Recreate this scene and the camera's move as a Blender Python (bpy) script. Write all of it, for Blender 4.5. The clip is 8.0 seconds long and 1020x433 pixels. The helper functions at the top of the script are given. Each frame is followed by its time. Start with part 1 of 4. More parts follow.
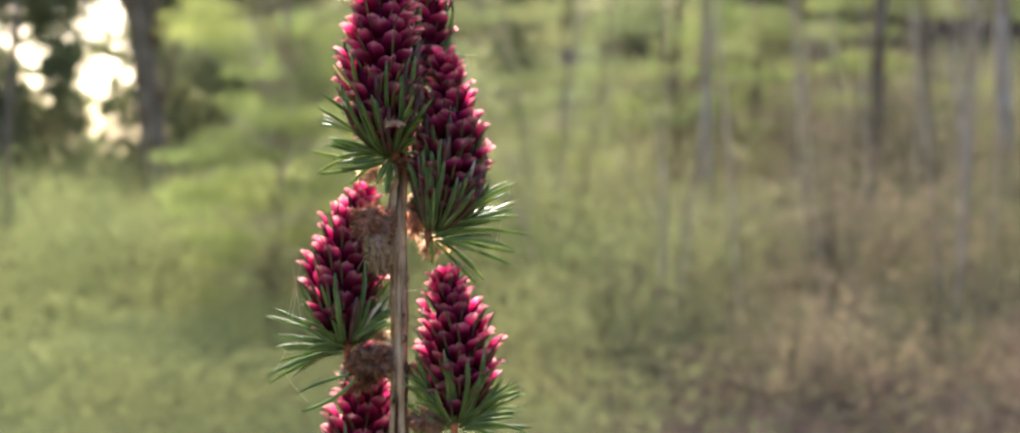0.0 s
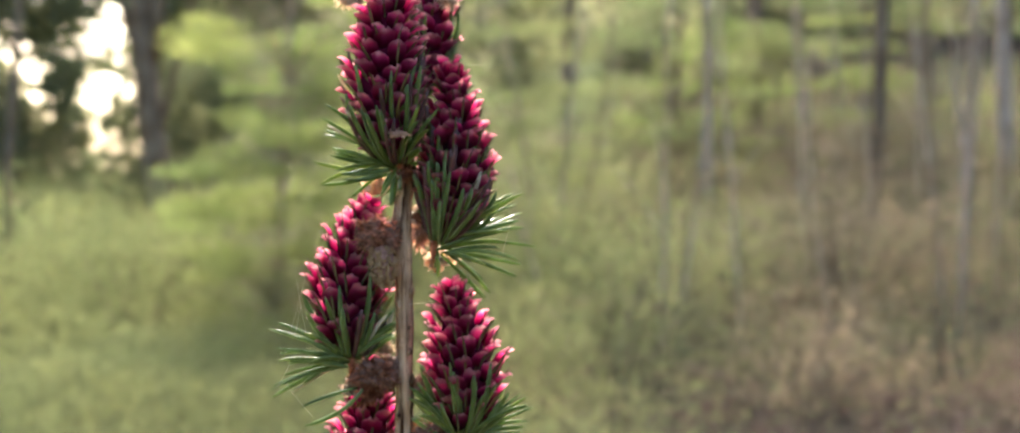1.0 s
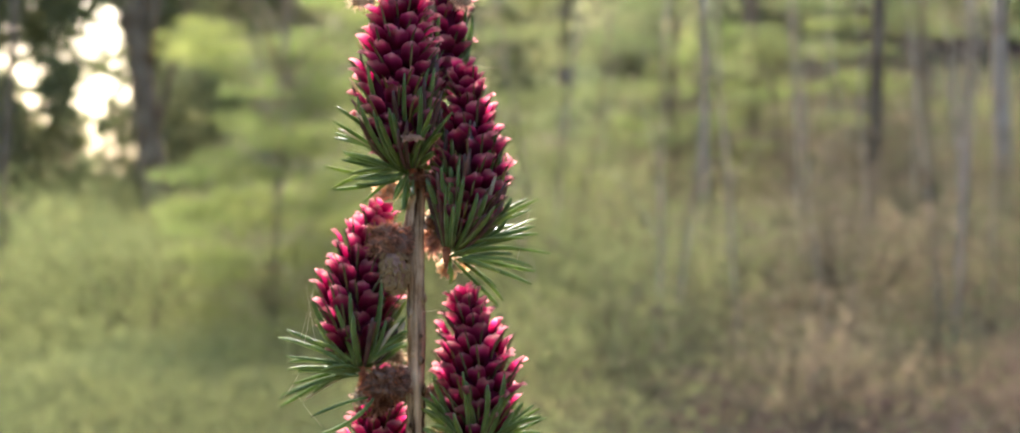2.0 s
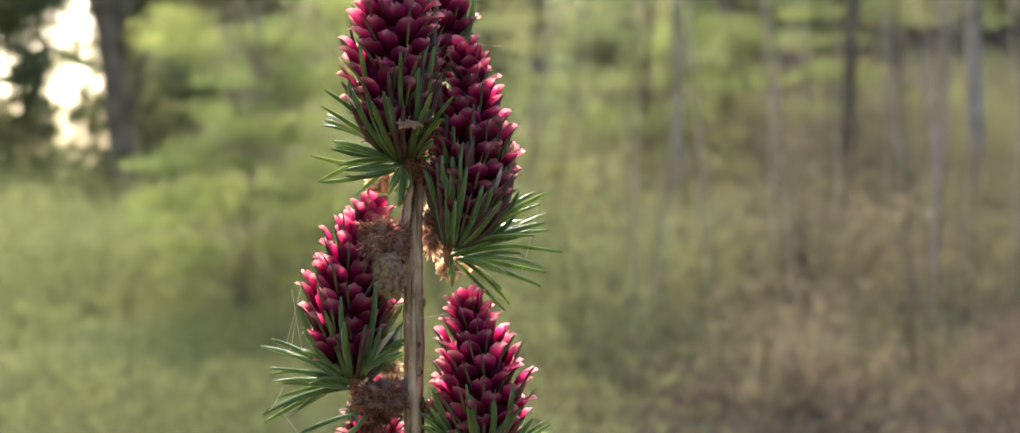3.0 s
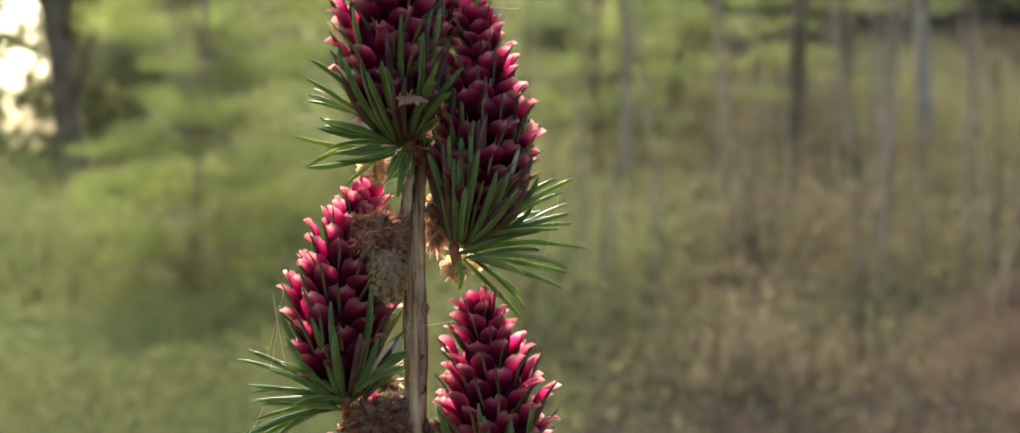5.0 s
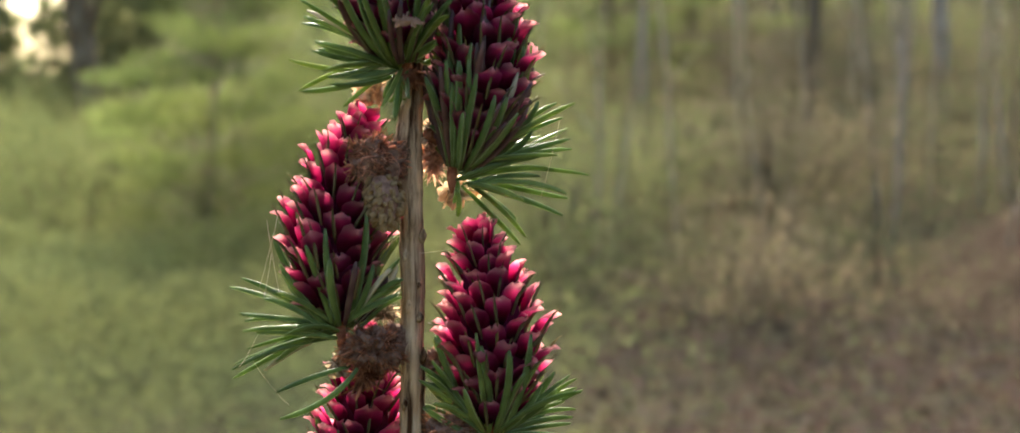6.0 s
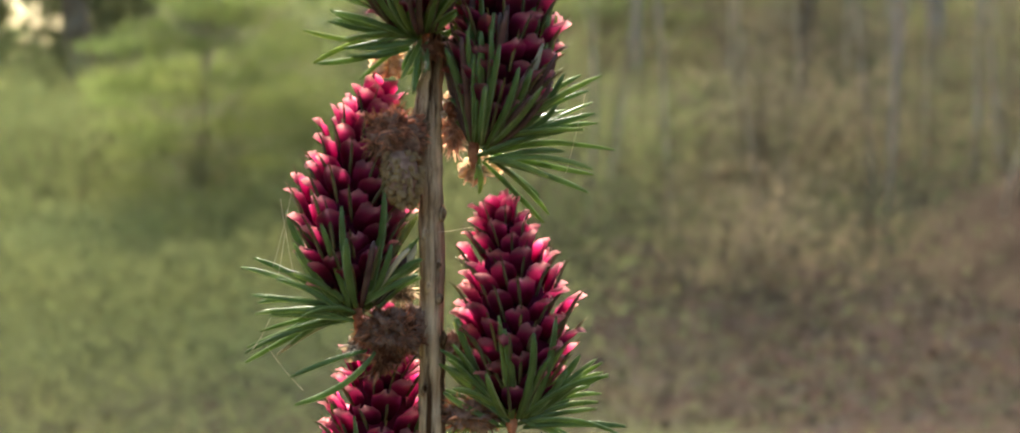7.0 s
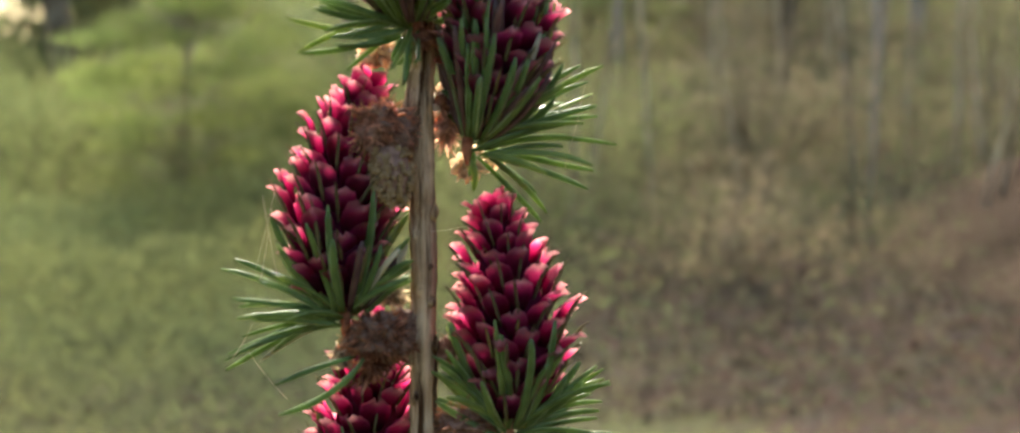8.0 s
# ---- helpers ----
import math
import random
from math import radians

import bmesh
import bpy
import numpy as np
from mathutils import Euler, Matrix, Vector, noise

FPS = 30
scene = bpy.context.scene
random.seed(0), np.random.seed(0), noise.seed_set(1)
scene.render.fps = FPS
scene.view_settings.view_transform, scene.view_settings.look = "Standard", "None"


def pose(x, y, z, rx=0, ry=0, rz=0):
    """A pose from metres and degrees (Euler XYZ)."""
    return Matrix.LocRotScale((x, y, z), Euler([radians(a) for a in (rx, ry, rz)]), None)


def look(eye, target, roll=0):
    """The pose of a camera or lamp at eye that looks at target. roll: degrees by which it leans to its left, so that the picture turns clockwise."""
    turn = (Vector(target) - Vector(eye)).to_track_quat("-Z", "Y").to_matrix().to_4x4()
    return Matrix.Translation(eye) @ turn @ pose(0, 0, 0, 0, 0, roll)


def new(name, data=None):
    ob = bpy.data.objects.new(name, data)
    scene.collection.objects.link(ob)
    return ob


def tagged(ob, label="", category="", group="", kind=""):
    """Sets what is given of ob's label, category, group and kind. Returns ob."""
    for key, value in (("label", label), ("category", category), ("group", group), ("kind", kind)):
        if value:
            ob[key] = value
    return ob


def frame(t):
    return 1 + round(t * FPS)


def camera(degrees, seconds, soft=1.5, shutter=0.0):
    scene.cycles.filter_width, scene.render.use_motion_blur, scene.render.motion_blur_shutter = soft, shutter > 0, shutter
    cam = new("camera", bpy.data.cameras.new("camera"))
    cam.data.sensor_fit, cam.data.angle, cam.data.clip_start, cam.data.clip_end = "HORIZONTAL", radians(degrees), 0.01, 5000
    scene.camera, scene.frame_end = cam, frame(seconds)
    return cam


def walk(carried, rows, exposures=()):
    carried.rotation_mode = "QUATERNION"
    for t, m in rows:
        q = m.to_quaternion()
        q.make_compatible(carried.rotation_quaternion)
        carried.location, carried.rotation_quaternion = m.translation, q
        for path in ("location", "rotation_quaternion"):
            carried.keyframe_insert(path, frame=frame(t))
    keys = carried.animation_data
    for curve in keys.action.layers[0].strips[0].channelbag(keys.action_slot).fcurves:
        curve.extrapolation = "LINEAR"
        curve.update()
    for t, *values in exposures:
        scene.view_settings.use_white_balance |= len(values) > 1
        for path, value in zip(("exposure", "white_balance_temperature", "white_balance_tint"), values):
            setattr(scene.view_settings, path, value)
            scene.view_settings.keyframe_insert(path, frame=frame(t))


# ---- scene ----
cam = camera(24.0, 8.0, soft=1.25)
cam.data.dof.use_dof = True
cam.data.dof.focus_distance = 0.312
cam.data.dof.aperture_fstop = 49.0
walk(cam, [
    (0.0, pose(0.0036, -0.3881, 1.5001, 89.63, 0, -0.02)),
    (0.5, pose(0.0015, -0.3855, 1.5003, 89.84, 0, 0.01)),
    (1.0, pose(-0.0006, -0.3836, 1.5005, 90.00, 0, 0.00)),
    (1.5, pose(-0.0025, -0.3860, 1.5007, 90.05, 0, 0.07)),
    (2.0, pose(-0.0043, -0.3751, 1.5008, 90.08, 0, -0.10)),
    (2.2, pose(-0.0050, -0.3636, 1.5009, 90.03, 0, -0.22)),
    (3.3, pose(-0.0085, -0.3354, 1.5012, 89.78, 0, -0.91)),
    (3.5, pose(-0.0091, -0.3329, 1.5012, 89.74, 0, -1.04)),
    (4.0, pose(-0.0105, -0.3072, 1.5013, 89.59, 0, -1.80)),
    (4.5, pose(-0.0118, -0.2979, 1.5014, 89.54, 0, -1.93)),
    (4.7, pose(-0.0123, -0.2935, 1.5015, 89.58, 0, -2.08)),
    (5.8, pose(-0.0147, -0.2864, 1.5016, 88.22, 0, -1.61)),
    (6.0, pose(-0.0151, -0.2834, 1.5016, 87.75, 0, -1.64)),
    (6.5, pose(-0.0159, -0.2788, 1.5017, 87.40, 0, -1.73)),
    (7.0, pose(-0.0167, -0.2718, 1.5017, 87.01, 0, -1.79)),
    (7.5, pose(-0.0174, -0.2639, 1.5017, 87.00, 0, -2.10)),
    (8.0, pose(-0.0180, -0.2571, 1.5017, 86.83, 0, -2.24)),
], [(0.0, 2.3, 6350, 13), (2.2, 2.28, 6350, 13), (3.5, 2.1, 6500, 9), (4.5, 1.95, 6750, 4.5), (6.0, 1.96, 6750, 4), (8.0, 1.98, 6700, 2)])

# ---- light: hazy spring sun behind the branch, high to one side ----
SUN_DIR = Vector((-0.10, 0.78, 0.60)).normalized()
world = bpy.data.worlds.new("world")
scene.world = world
world.use_nodes = True
wn, wl = world.node_tree.nodes, world.node_tree.links
sky = wn.new("ShaderNodeTexSky")
sky.sky_type, sky.sun_disc = "NISHITA", False
sky.sun_elevation = math.asin(SUN_DIR.z)
sky.sun_rotation = math.atan2(SUN_DIR.x, SUN_DIR.y)
sky.air_density, sky.dust_density = 0.8, 5.0
wn["Background"].inputs["Strength"].default_value = 0.15
wl.new(sky.outputs["Color"], wn["Background"].inputs["Color"])
sun = new("sun", bpy.data.lights.new("sun", "SUN"))
sun.data.energy, sun.data.angle, sun.data.color = 4.6, radians(18.0), (1.0, 0.94, 0.86)
sun.matrix_world = look(SUN_DIR * 50, (0, 0, 0))


# ---- materials ----
def shader(name):
    m = bpy.data.materials.new(name)
    m.use_nodes = True
    nt = m.node_tree
    nt.nodes.clear()
    out = nt.nodes.new("ShaderNodeOutputMaterial")
    return m, nt, out


def node(nt, kind, links=(), **values):
    n = nt.nodes.new("ShaderNode" + kind)
    for key, value in values.items():
        n.inputs[key.replace("_", " ")].default_value = value
    for key, socket in links:
        nt.links.new(socket, n.inputs[key])
    return n


def ramp(nt, fac, stops):
    n = nt.nodes.new("ShaderNodeValToRGB")
    nt.links.new(fac, n.inputs["Fac"])
    cr = n.color_ramp
    while len(cr.elements) < len(stops):
        cr.elements.new(0.5)
    for e, (p, c) in zip(cr.elements, stops):
        e.position, e.color = p, (*c, 1)
    return n.outputs["Color"]


def mix_colour(nt, fac, a, b, mode="MIX"):
    n = nt.nodes.new("ShaderNodeMix")
    n.data_type, n.blend_type = "RGBA", mode
    for socket, v in ((n.inputs["Factor"], fac), (n.inputs["A"], a), (n.inputs["B"], b)):
        if isinstance(v, bpy.types.NodeSocket):
            nt.links.new(v, socket)
        elif isinstance(v, (int, float)):
            socket.default_value = v
        else:
            socket.default_value = (*v, 1)
    return n.outputs["Result"]


def coords(nt, which, scale=(1, 1, 1)):
    tc = nt.nodes.new("ShaderNodeTexCoord")
    mp = nt.nodes.new("ShaderNodeMapping")
    mp.inputs["Scale"].default_value = scale
    nt.links.new(tc.outputs[which], mp.inputs["Vector"])
    return mp.outputs["Vector"]


def surface(nt, out, colour, rough=0.6, through_light=0.0, through_colour=None, bump=None, bump_strength=0.3, bump_distance=0.001, sheen=0.0, spec=0.5):
    p = node(nt, "BsdfPrincipled", Roughness=rough)
    p.inputs["Specular IOR Level"].default_value = spec
    p.inputs["Sheen Weight"].default_value = sheen
    nt.links.new(colour, p.inputs["Base Color"])
    last = p
    if bump is not None:
        b = node(nt, "Bump", [("Height", bump)], Strength=bump_strength, Distance=bump_distance)
        nt.links.new(b.outputs["Normal"], p.inputs["Normal"])
    if through_light:
        tr = node(nt, "BsdfTranslucent")
        nt.links.new(through_colour or colour, tr.inputs["Color"])
        last = node(nt, "MixShader", [(1, p.outputs[0]), (2, tr.outputs[0])], Fac=through_light)
    nt.links.new(last.outputs[0], out.inputs["Surface"])


def scale_material():
    """Cone scale: plum at the foot, magenta, with a paler pink lip."""
    m, nt, out = shader("cone_scale")
    tc = nt.nodes.new("ShaderNodeTexCoord")
    sep = node(nt, "SeparateXYZ", [(0, tc.outputs["Generated"])])
    n1 = node(nt, "TexNoise", [("Vector", coords(nt, "Object", (1, .35, 1)))], Scale=1700.0, Detail=3.0)
    add = nt.nodes.new("ShaderNodeMath")
    add.operation = "MULTIPLY_ADD"
    nt.links.new(n1.outputs["Fac"], add.inputs[0])
    add.inputs[1].default_value = 0.22
    edge = sep.outputs["X"]
    for kind, value in (("SUBTRACT", 0.5), ("ABSOLUTE", 0.0), ("MULTIPLY", 2.0), ("POWER", 5.0), ("MULTIPLY", 0.09)):
        step = nt.nodes.new("ShaderNodeMath")
        step.operation = kind
        nt.links.new(edge, step.inputs[0])
        step.inputs[1].default_value = value
        edge = step.outputs[0]
    lip = nt.nodes.new("ShaderNodeMath")
    nt.links.new(edge, lip.inputs[0])
    nt.links.new(sep.outputs["Y"], lip.inputs[1])
    nt.links.new(lip.outputs[0], add.inputs[2])
    base = ramp(nt, add.outputs[0], [(0.15, (0.05, 0.004, 0.014)), (0.6, (0.125, 0.011, 0.038)), (0.9, (0.23, 0.026, 0.078)), (1.0, (0.52, 0.20, 0.24))])
    info = nt.nodes.new("ShaderNodeObjectInfo")
    tone = ramp(nt, info.outputs["Random"], [(0.0, (0.7, 0.65, 0.75)), (0.5, (1, 1, 1)), (1.0, (1.1, 1.0, 0.9))])
    colour = mix_colour(nt, 1.0, base, tone, "MULTIPLY")
    lit = ramp(nt, add.outputs[0], [(0.15, (0.10, 0.004, 0.026)), (0.56, (0.50, 0.024, 0.19)), (0.84, (0.97, 0.22, 0.47)), (1.0, (1.0, 0.64, 0.64))])
    surface(nt, out, colour, 0.5, 0.68, lit, n1.outputs["Fac"], 0.9, 0.0006, spec=0.12)
    return m


def needle_material(name, dark, light, thru, spec=0.3):
    m, nt, out = shader(name)
    n1 = node(nt, "TexNoise", [("Vector", coords(nt, "Object"))], Scale=420.0, Detail=3.0)
    info = nt.nodes.new("ShaderNodeObjectInfo")
    c = ramp(nt, n1.outputs["Fac"], [(0.3, dark), (0.7, light)])
    tone = ramp(nt, info.outputs["Random"], [(0.0, (0.7, 0.75, 0.7)), (0.6, (1, 1, 1)), (1.0, (1.35, 1.2, 0.95))])
    c = mix_colour(nt, 1.0, c, tone, "MULTIPLY")
    surface(nt, out, c, 0.40, thru, None, n1.outputs["Fac"], 0.15, 0.0002, spec=spec)
    return m


def bark_material(name, dark, light, across=900.0, along=120.0, bump=0.6, distance=0.0006):
    """Furrowed bark: long streaks up the stem, with blotches."""
    m, nt, out = shader(name)
    streak = node(nt, "TexNoise", [("Vector", coords(nt, "Object", (across, across, along)))], Scale=1.0, Detail=5.0, Roughness=0.65)
    blotch = node(nt, "TexNoise", [("Vector", coords(nt, "Object", (across * .18,) * 3))], Scale=1.0, Detail=3.0)
    c = ramp(nt, streak.outputs["Fac"], [(0.37, dark), (0.49, tuple((a + b) / 2 for a, b in zip(dark, light))), (0.61, light)])
    tint = ramp(nt, blotch.outputs["Fac"], [(0.35, (0.75, 0.66, 0.58)), (0.65, (1.1, 1.08, 1.05))])
    surface(nt, out, mix_colour(nt, 1.0, c, tint, "MULTIPLY"), 0.85, 0, None, streak.outputs["Fac"], bump, distance, spec=0.06)
    return m


def flake_material(name, a, b, thru=0.25, scale=900.0, low=(0.45, 0.42, 0.4)):
    m, nt, out = shader(name)
    n1 = node(nt, "TexNoise", [("Vector", coords(nt, "Object"))], Scale=scale, Detail=4.0, Roughness=0.7)
    geo = nt.nodes.new("ShaderNodeNewGeometry")
    c = ramp(nt, n1.outputs["Fac"], [(0.3, a), (0.7, b)])
    tone = ramp(nt, geo.outputs["Random Per Island"], [(0.0, low), (1.0, (1.2, 1.17, 1.13))])
    surface(nt, out, mix_colour(nt, 1.0, c, tone, "MULTIPLY"), 0.8, thru, None, n1.outputs["Fac"], 0.5, 0.0004, spec=0.2)
    return m


def leaf_material(name, stops, thru=0.5, gain=(1.6, 1.6, 1.3)):
    m, nt, out = shader(name)
    geo = nt.nodes.new("ShaderNodeNewGeometry")
    big = node(nt, "TexNoise", [("Vector", coords(nt, "Object"))], Scale=0.9, Detail=2.0)
    c = ramp(nt, geo.outputs["Random Per Island"], stops)
    tone = ramp(nt, big.outputs["Fac"], [(0.35, (0.75, 0.85, 0.8)), (0.65, (1.15, 1.08, 0.9))])
    c = mix_colour(nt, 1.0, c, tone, "MULTIPLY")
    lit = mix_colour(nt, 1.0, c, gain, "MULTIPLY")
    surface(nt, out, c, 0.9, thru, lit, spec=0.05)
    return m


def litter_material():
    """Woodland floor: russet leaf litter, grey-brown earth, moss and grass in patches."""
    m, nt, out = shader("woodland_floor")
    v = coords(nt, "Object")
    fine = node(nt, "TexNoise", [("Vector", v)], Scale=14.0, Detail=6.0, Roughness=0.7)
    cells = node(nt, "TexVoronoi", [("Vector", v)], Scale=16.0)
    broad = node(nt, "TexNoise", [("Vector", v)], Scale=0.35, Detail=4.0)
    c = ramp(nt, fine.outputs["Fac"], [(0.25, (0.036, 0.027, 0.021)), (0.5, (0.046, 0.035, 0.027)), (0.75, (0.06, 0.046, 0.036))])
    c = mix_colour(nt, 0.15, c, cells.outputs["Color"], "SOFT_LIGHT")
    green = ramp(nt, fine.outputs["Fac"], [(0.3, (0.082, 0.088, 0.041)), (0.7, (0.108, 0.116, 0.054))])
    side = node(nt, "SeparateXYZ", [(0, v)])
    grassy = nt.nodes.new("ShaderNodeMath")
    grassy.operation = "MULTIPLY_ADD"
    nt.links.new(side.outputs["X"], grassy.inputs[0])
    grassy.inputs[1].default_value = -0.055
    nt.links.new(broad.outputs["Fac"], grassy.inputs[2])
    mask = ramp(nt, grassy.outputs[0], [(0.46, (0, 0, 0)), (0.62, (0.9, 0.9, 0.9))])
    surface(nt, out, mix_colour(nt, mask, c, green), 0.95, 0, None, fine.outputs["Fac"], 0.8, 0.03, spec=0.0)
    return m


MAT_SCALE = scale_material()
MAT_CORE = needle_material("cone_core", (0.045, 0.004, 0.013), (0.08, 0.008, 0.024), 0.0, 0.0)
MAT_BRACT = needle_material("bract_green_brown", (0.09, 0.075, 0.036), (0.24, 0.19, 0.10), 0.45)
MAT_NEEDLE = needle_material("larch_needle", (0.086, 0.135, 0.036), (0.18, 0.25, 0.074), 0.48, 0.35)
# translucent margin, its colour also lightened to stand in for rim light
MAT_NEEDLE_RIM = needle_material("lit_needle_margin", (0.26, 0.33, 0.15), (0.46, 0.54, 0.28), 0.65, 0.35)
MAT_FLUFF = flake_material("pinkish_fluff", (0.50, 0.22, 0.13), (0.94, 0.58, 0.41), 0.6, 900.0, (0.42, 0.36, 0.33))
MAT_NEEDLE_DRY = needle_material("withered_needle", (0.36, 0.31, 0.20), (0.58, 0.52, 0.38), 0.4)
MAT_PURPLE = needle_material("purplish_brown_bract", (0.07, 0.028, 0.030), (0.15, 0.08, 0.07), 0.3)
MAT_STEM = bark_material("larch_twig_bark", (0.05, 0.024, 0.012), (0.60, 0.44, 0.29), 1000.0, 75.0, 0.9)
MAT_PALE_FLUFF = flake_material("cream_pink_fluff", (0.66, 0.45, 0.35), (0.95, 0.78, 0.66), 0.72, 900.0, (0.7, 0.64, 0.6))
MAT_HUSK = flake_material("brown_husk", (0.27, 0.10, 0.055), (0.68, 0.34, 0.20), 0.5, 900.0, (0.3, 0.26, 0.25))
MAT_HUSK_GREY = flake_material("grey_husk", (0.20, 0.105, 0.075), (0.66, 0.42, 0.31), 0.35)
MAT_TAN = flake_material("tan_pollen_cone", (0.26, 0.16, 0.07), (0.72, 0.52, 0.29), 0.4)
MAT_PAPER = flake_material("papery_bud_scale", (0.76, 0.60, 0.45), (0.94, 0.85, 0.73), 0.62, 900.0, (0.85, 0.78, 0.7))
MAT_WOOL = flake_material("pale_wool", (0.50, 0.42, 0.32), (0.82, 0.73, 0.60), 0.6)
MAT_TRUNK = bark_material("grey_trunk_bark", (0.075, 0.060, 0.042), (0.20, 0.165, 0.118), 34.0, 5.0, 0.8, 0.02)
MAT_PALE_TRUNK = bark_material("pale_trunk_bark", (0.22, 0.185, 0.14), (0.40, 0.34, 0.26), 26.0, 6.0, 0.6, 0.015)
MAT_SPRING = leaf_material("yellow_green_spring_leaf", [(0.0, (0.118, 0.136, 0.054)), (0.5, (0.144, 0.165, 0.063)), (1.0, (0.18, 0.2, 0.086))], 0.55)
MAT_LEAF = leaf_material("green_spring_leaf", [(0.0, (0.105, 0.117, 0.062)), (0.5, (0.125, 0.138, 0.070)), (1.0, (0.155, 0.166, 0.092))], 0.45)
# distance haze is put into this leaf colour: paler and greyer green
MAT_FAR = leaf_material("haze_paled_grey_green_leaf", [(0.0, (0.13, 0.14, 0.085)), (0.5, (0.175, 0.185, 0.115)), (1.0, (0.23, 0.235, 0.15))], 0.62, (1.35, 1.35, 1.2))
MAT_DEAD = leaf_material("dead_brown_leaf", [(0.0, (0.118, 0.098, 0.076)), (0.5, (0.145, 0.121, 0.094)), (1.0, (0.182, 0.153, 0.119))], 0.4, (1.4, 1.3, 1.2))
MAT_LITTER = leaf_material("brown_leaf_litter", [(0.0, (0.034, 0.026, 0.02)), (0.5, (0.043, 0.033, 0.026)), (1.0, (0.054, 0.041, 0.033))], 0.1, (1.1, 1.0, 0.9))
MAT_UNDER = leaf_material("dull_green_ground_leaf", [(0.0, (0.096, 0.105, 0.06)), (0.5, (0.112, 0.122, 0.07)), (1.0, (0.136, 0.145, 0.085))], 0.4, (1.4, 1.4, 1.1))
MAT_FLOOR = litter_material()


def bank_material():
    m, nt, out = shader("reddish_bank")
    v = coords(nt, "Object")
    fine = node(nt, "TexNoise", [("Vector", v)], Scale=17.0, Detail=6.0, Roughness=0.7)
    broad = node(nt, "TexNoise", [("Vector", v)], Scale=2.2, Detail=3.0)
    c = ramp(nt, fine.outputs["Fac"], [(0.3, (0.041, 0.030, 0.0225)), (0.55, (0.062, 0.047, 0.036)), (0.75, (0.089, 0.067, 0.051))])
    tint = ramp(nt, broad.outputs["Fac"], [(0.35, (0.7, 0.68, 0.66)), (0.65, (1.15, 1.1, 1.05))])
    surface(nt, out, mix_colour(nt, 1.0, c, tint, "MULTIPLY"), 0.95, 0, None, fine.outputs["Fac"], 0.8, 0.03, spec=0.0)
    return m


MAT_BANK = bank_material()


# ---- mesh helpers ----
def mesh_of(name, verts, faces, material, smooth=True):
    me = bpy.data.meshes.new(name)
    me.from_pydata([tuple(v) for v in verts], [], faces)
    me.materials.append(material)
    me.update()
    if smooth:
        me.polygons.foreach_set("use_smooth", [True] * len(me.polygons))
    return me


def part(name, me, parent=None, label="", m=None):
    ob = new(name, me)
    ob.parent = parent
    if m is not None:
        ob.matrix_basis = m
    if label:
        tagged(ob, label)
    return ob


def tube(points, radii, sides=8, wobble=0.0, rng=None, flat=1.0):
    """Verts and faces of a closed tube along points."""
    verts, faces = [], []
    pts = [Vector(p) for p in points]
    side = Vector((1, 0.01, 0))
    for i, p in enumerate(pts):
        d = (pts[min(i + 1, len(pts) - 1)] - pts[max(i - 1, 0)]).normalized()
        u = d.cross(side).normalized() if abs(d.dot(side)) < 0.95 else d.cross(Vector((0, 0, 1))).normalized()
        w = d.cross(u).normalized()
        for k in range(sides):
            a = 2 * math.pi * k / sides
            r = radii[i] * (1 + (rng.uniform(-wobble, wobble) if rng else 0))
            verts.append(p + r * math.cos(a) * u * flat + r * math.sin(a) * w)
    n = len(pts)
    for i in range(n - 1):
        for k in range(sides):
            a, b = i * sides + k, i * sides + (k + 1) % sides
            faces.append((a, b, b + sides, a + sides))
    faces.append(tuple(range(sides))[::-1])
    faces.append(tuple(range((n - 1) * sides, n * sides)))
    return verts, faces


def joined(pieces):
    verts, faces = [], []
    for v, f in pieces:
        o = len(verts)
        verts += v
        faces += [tuple(i + o for i in q) for q in f]
    return verts, faces


def bezier(p0, p1, p2, n):
    return [p0.lerp(p1, t).lerp(p1.lerp(p2, t), t) for t in (i / (n - 1) for i in range(n))]


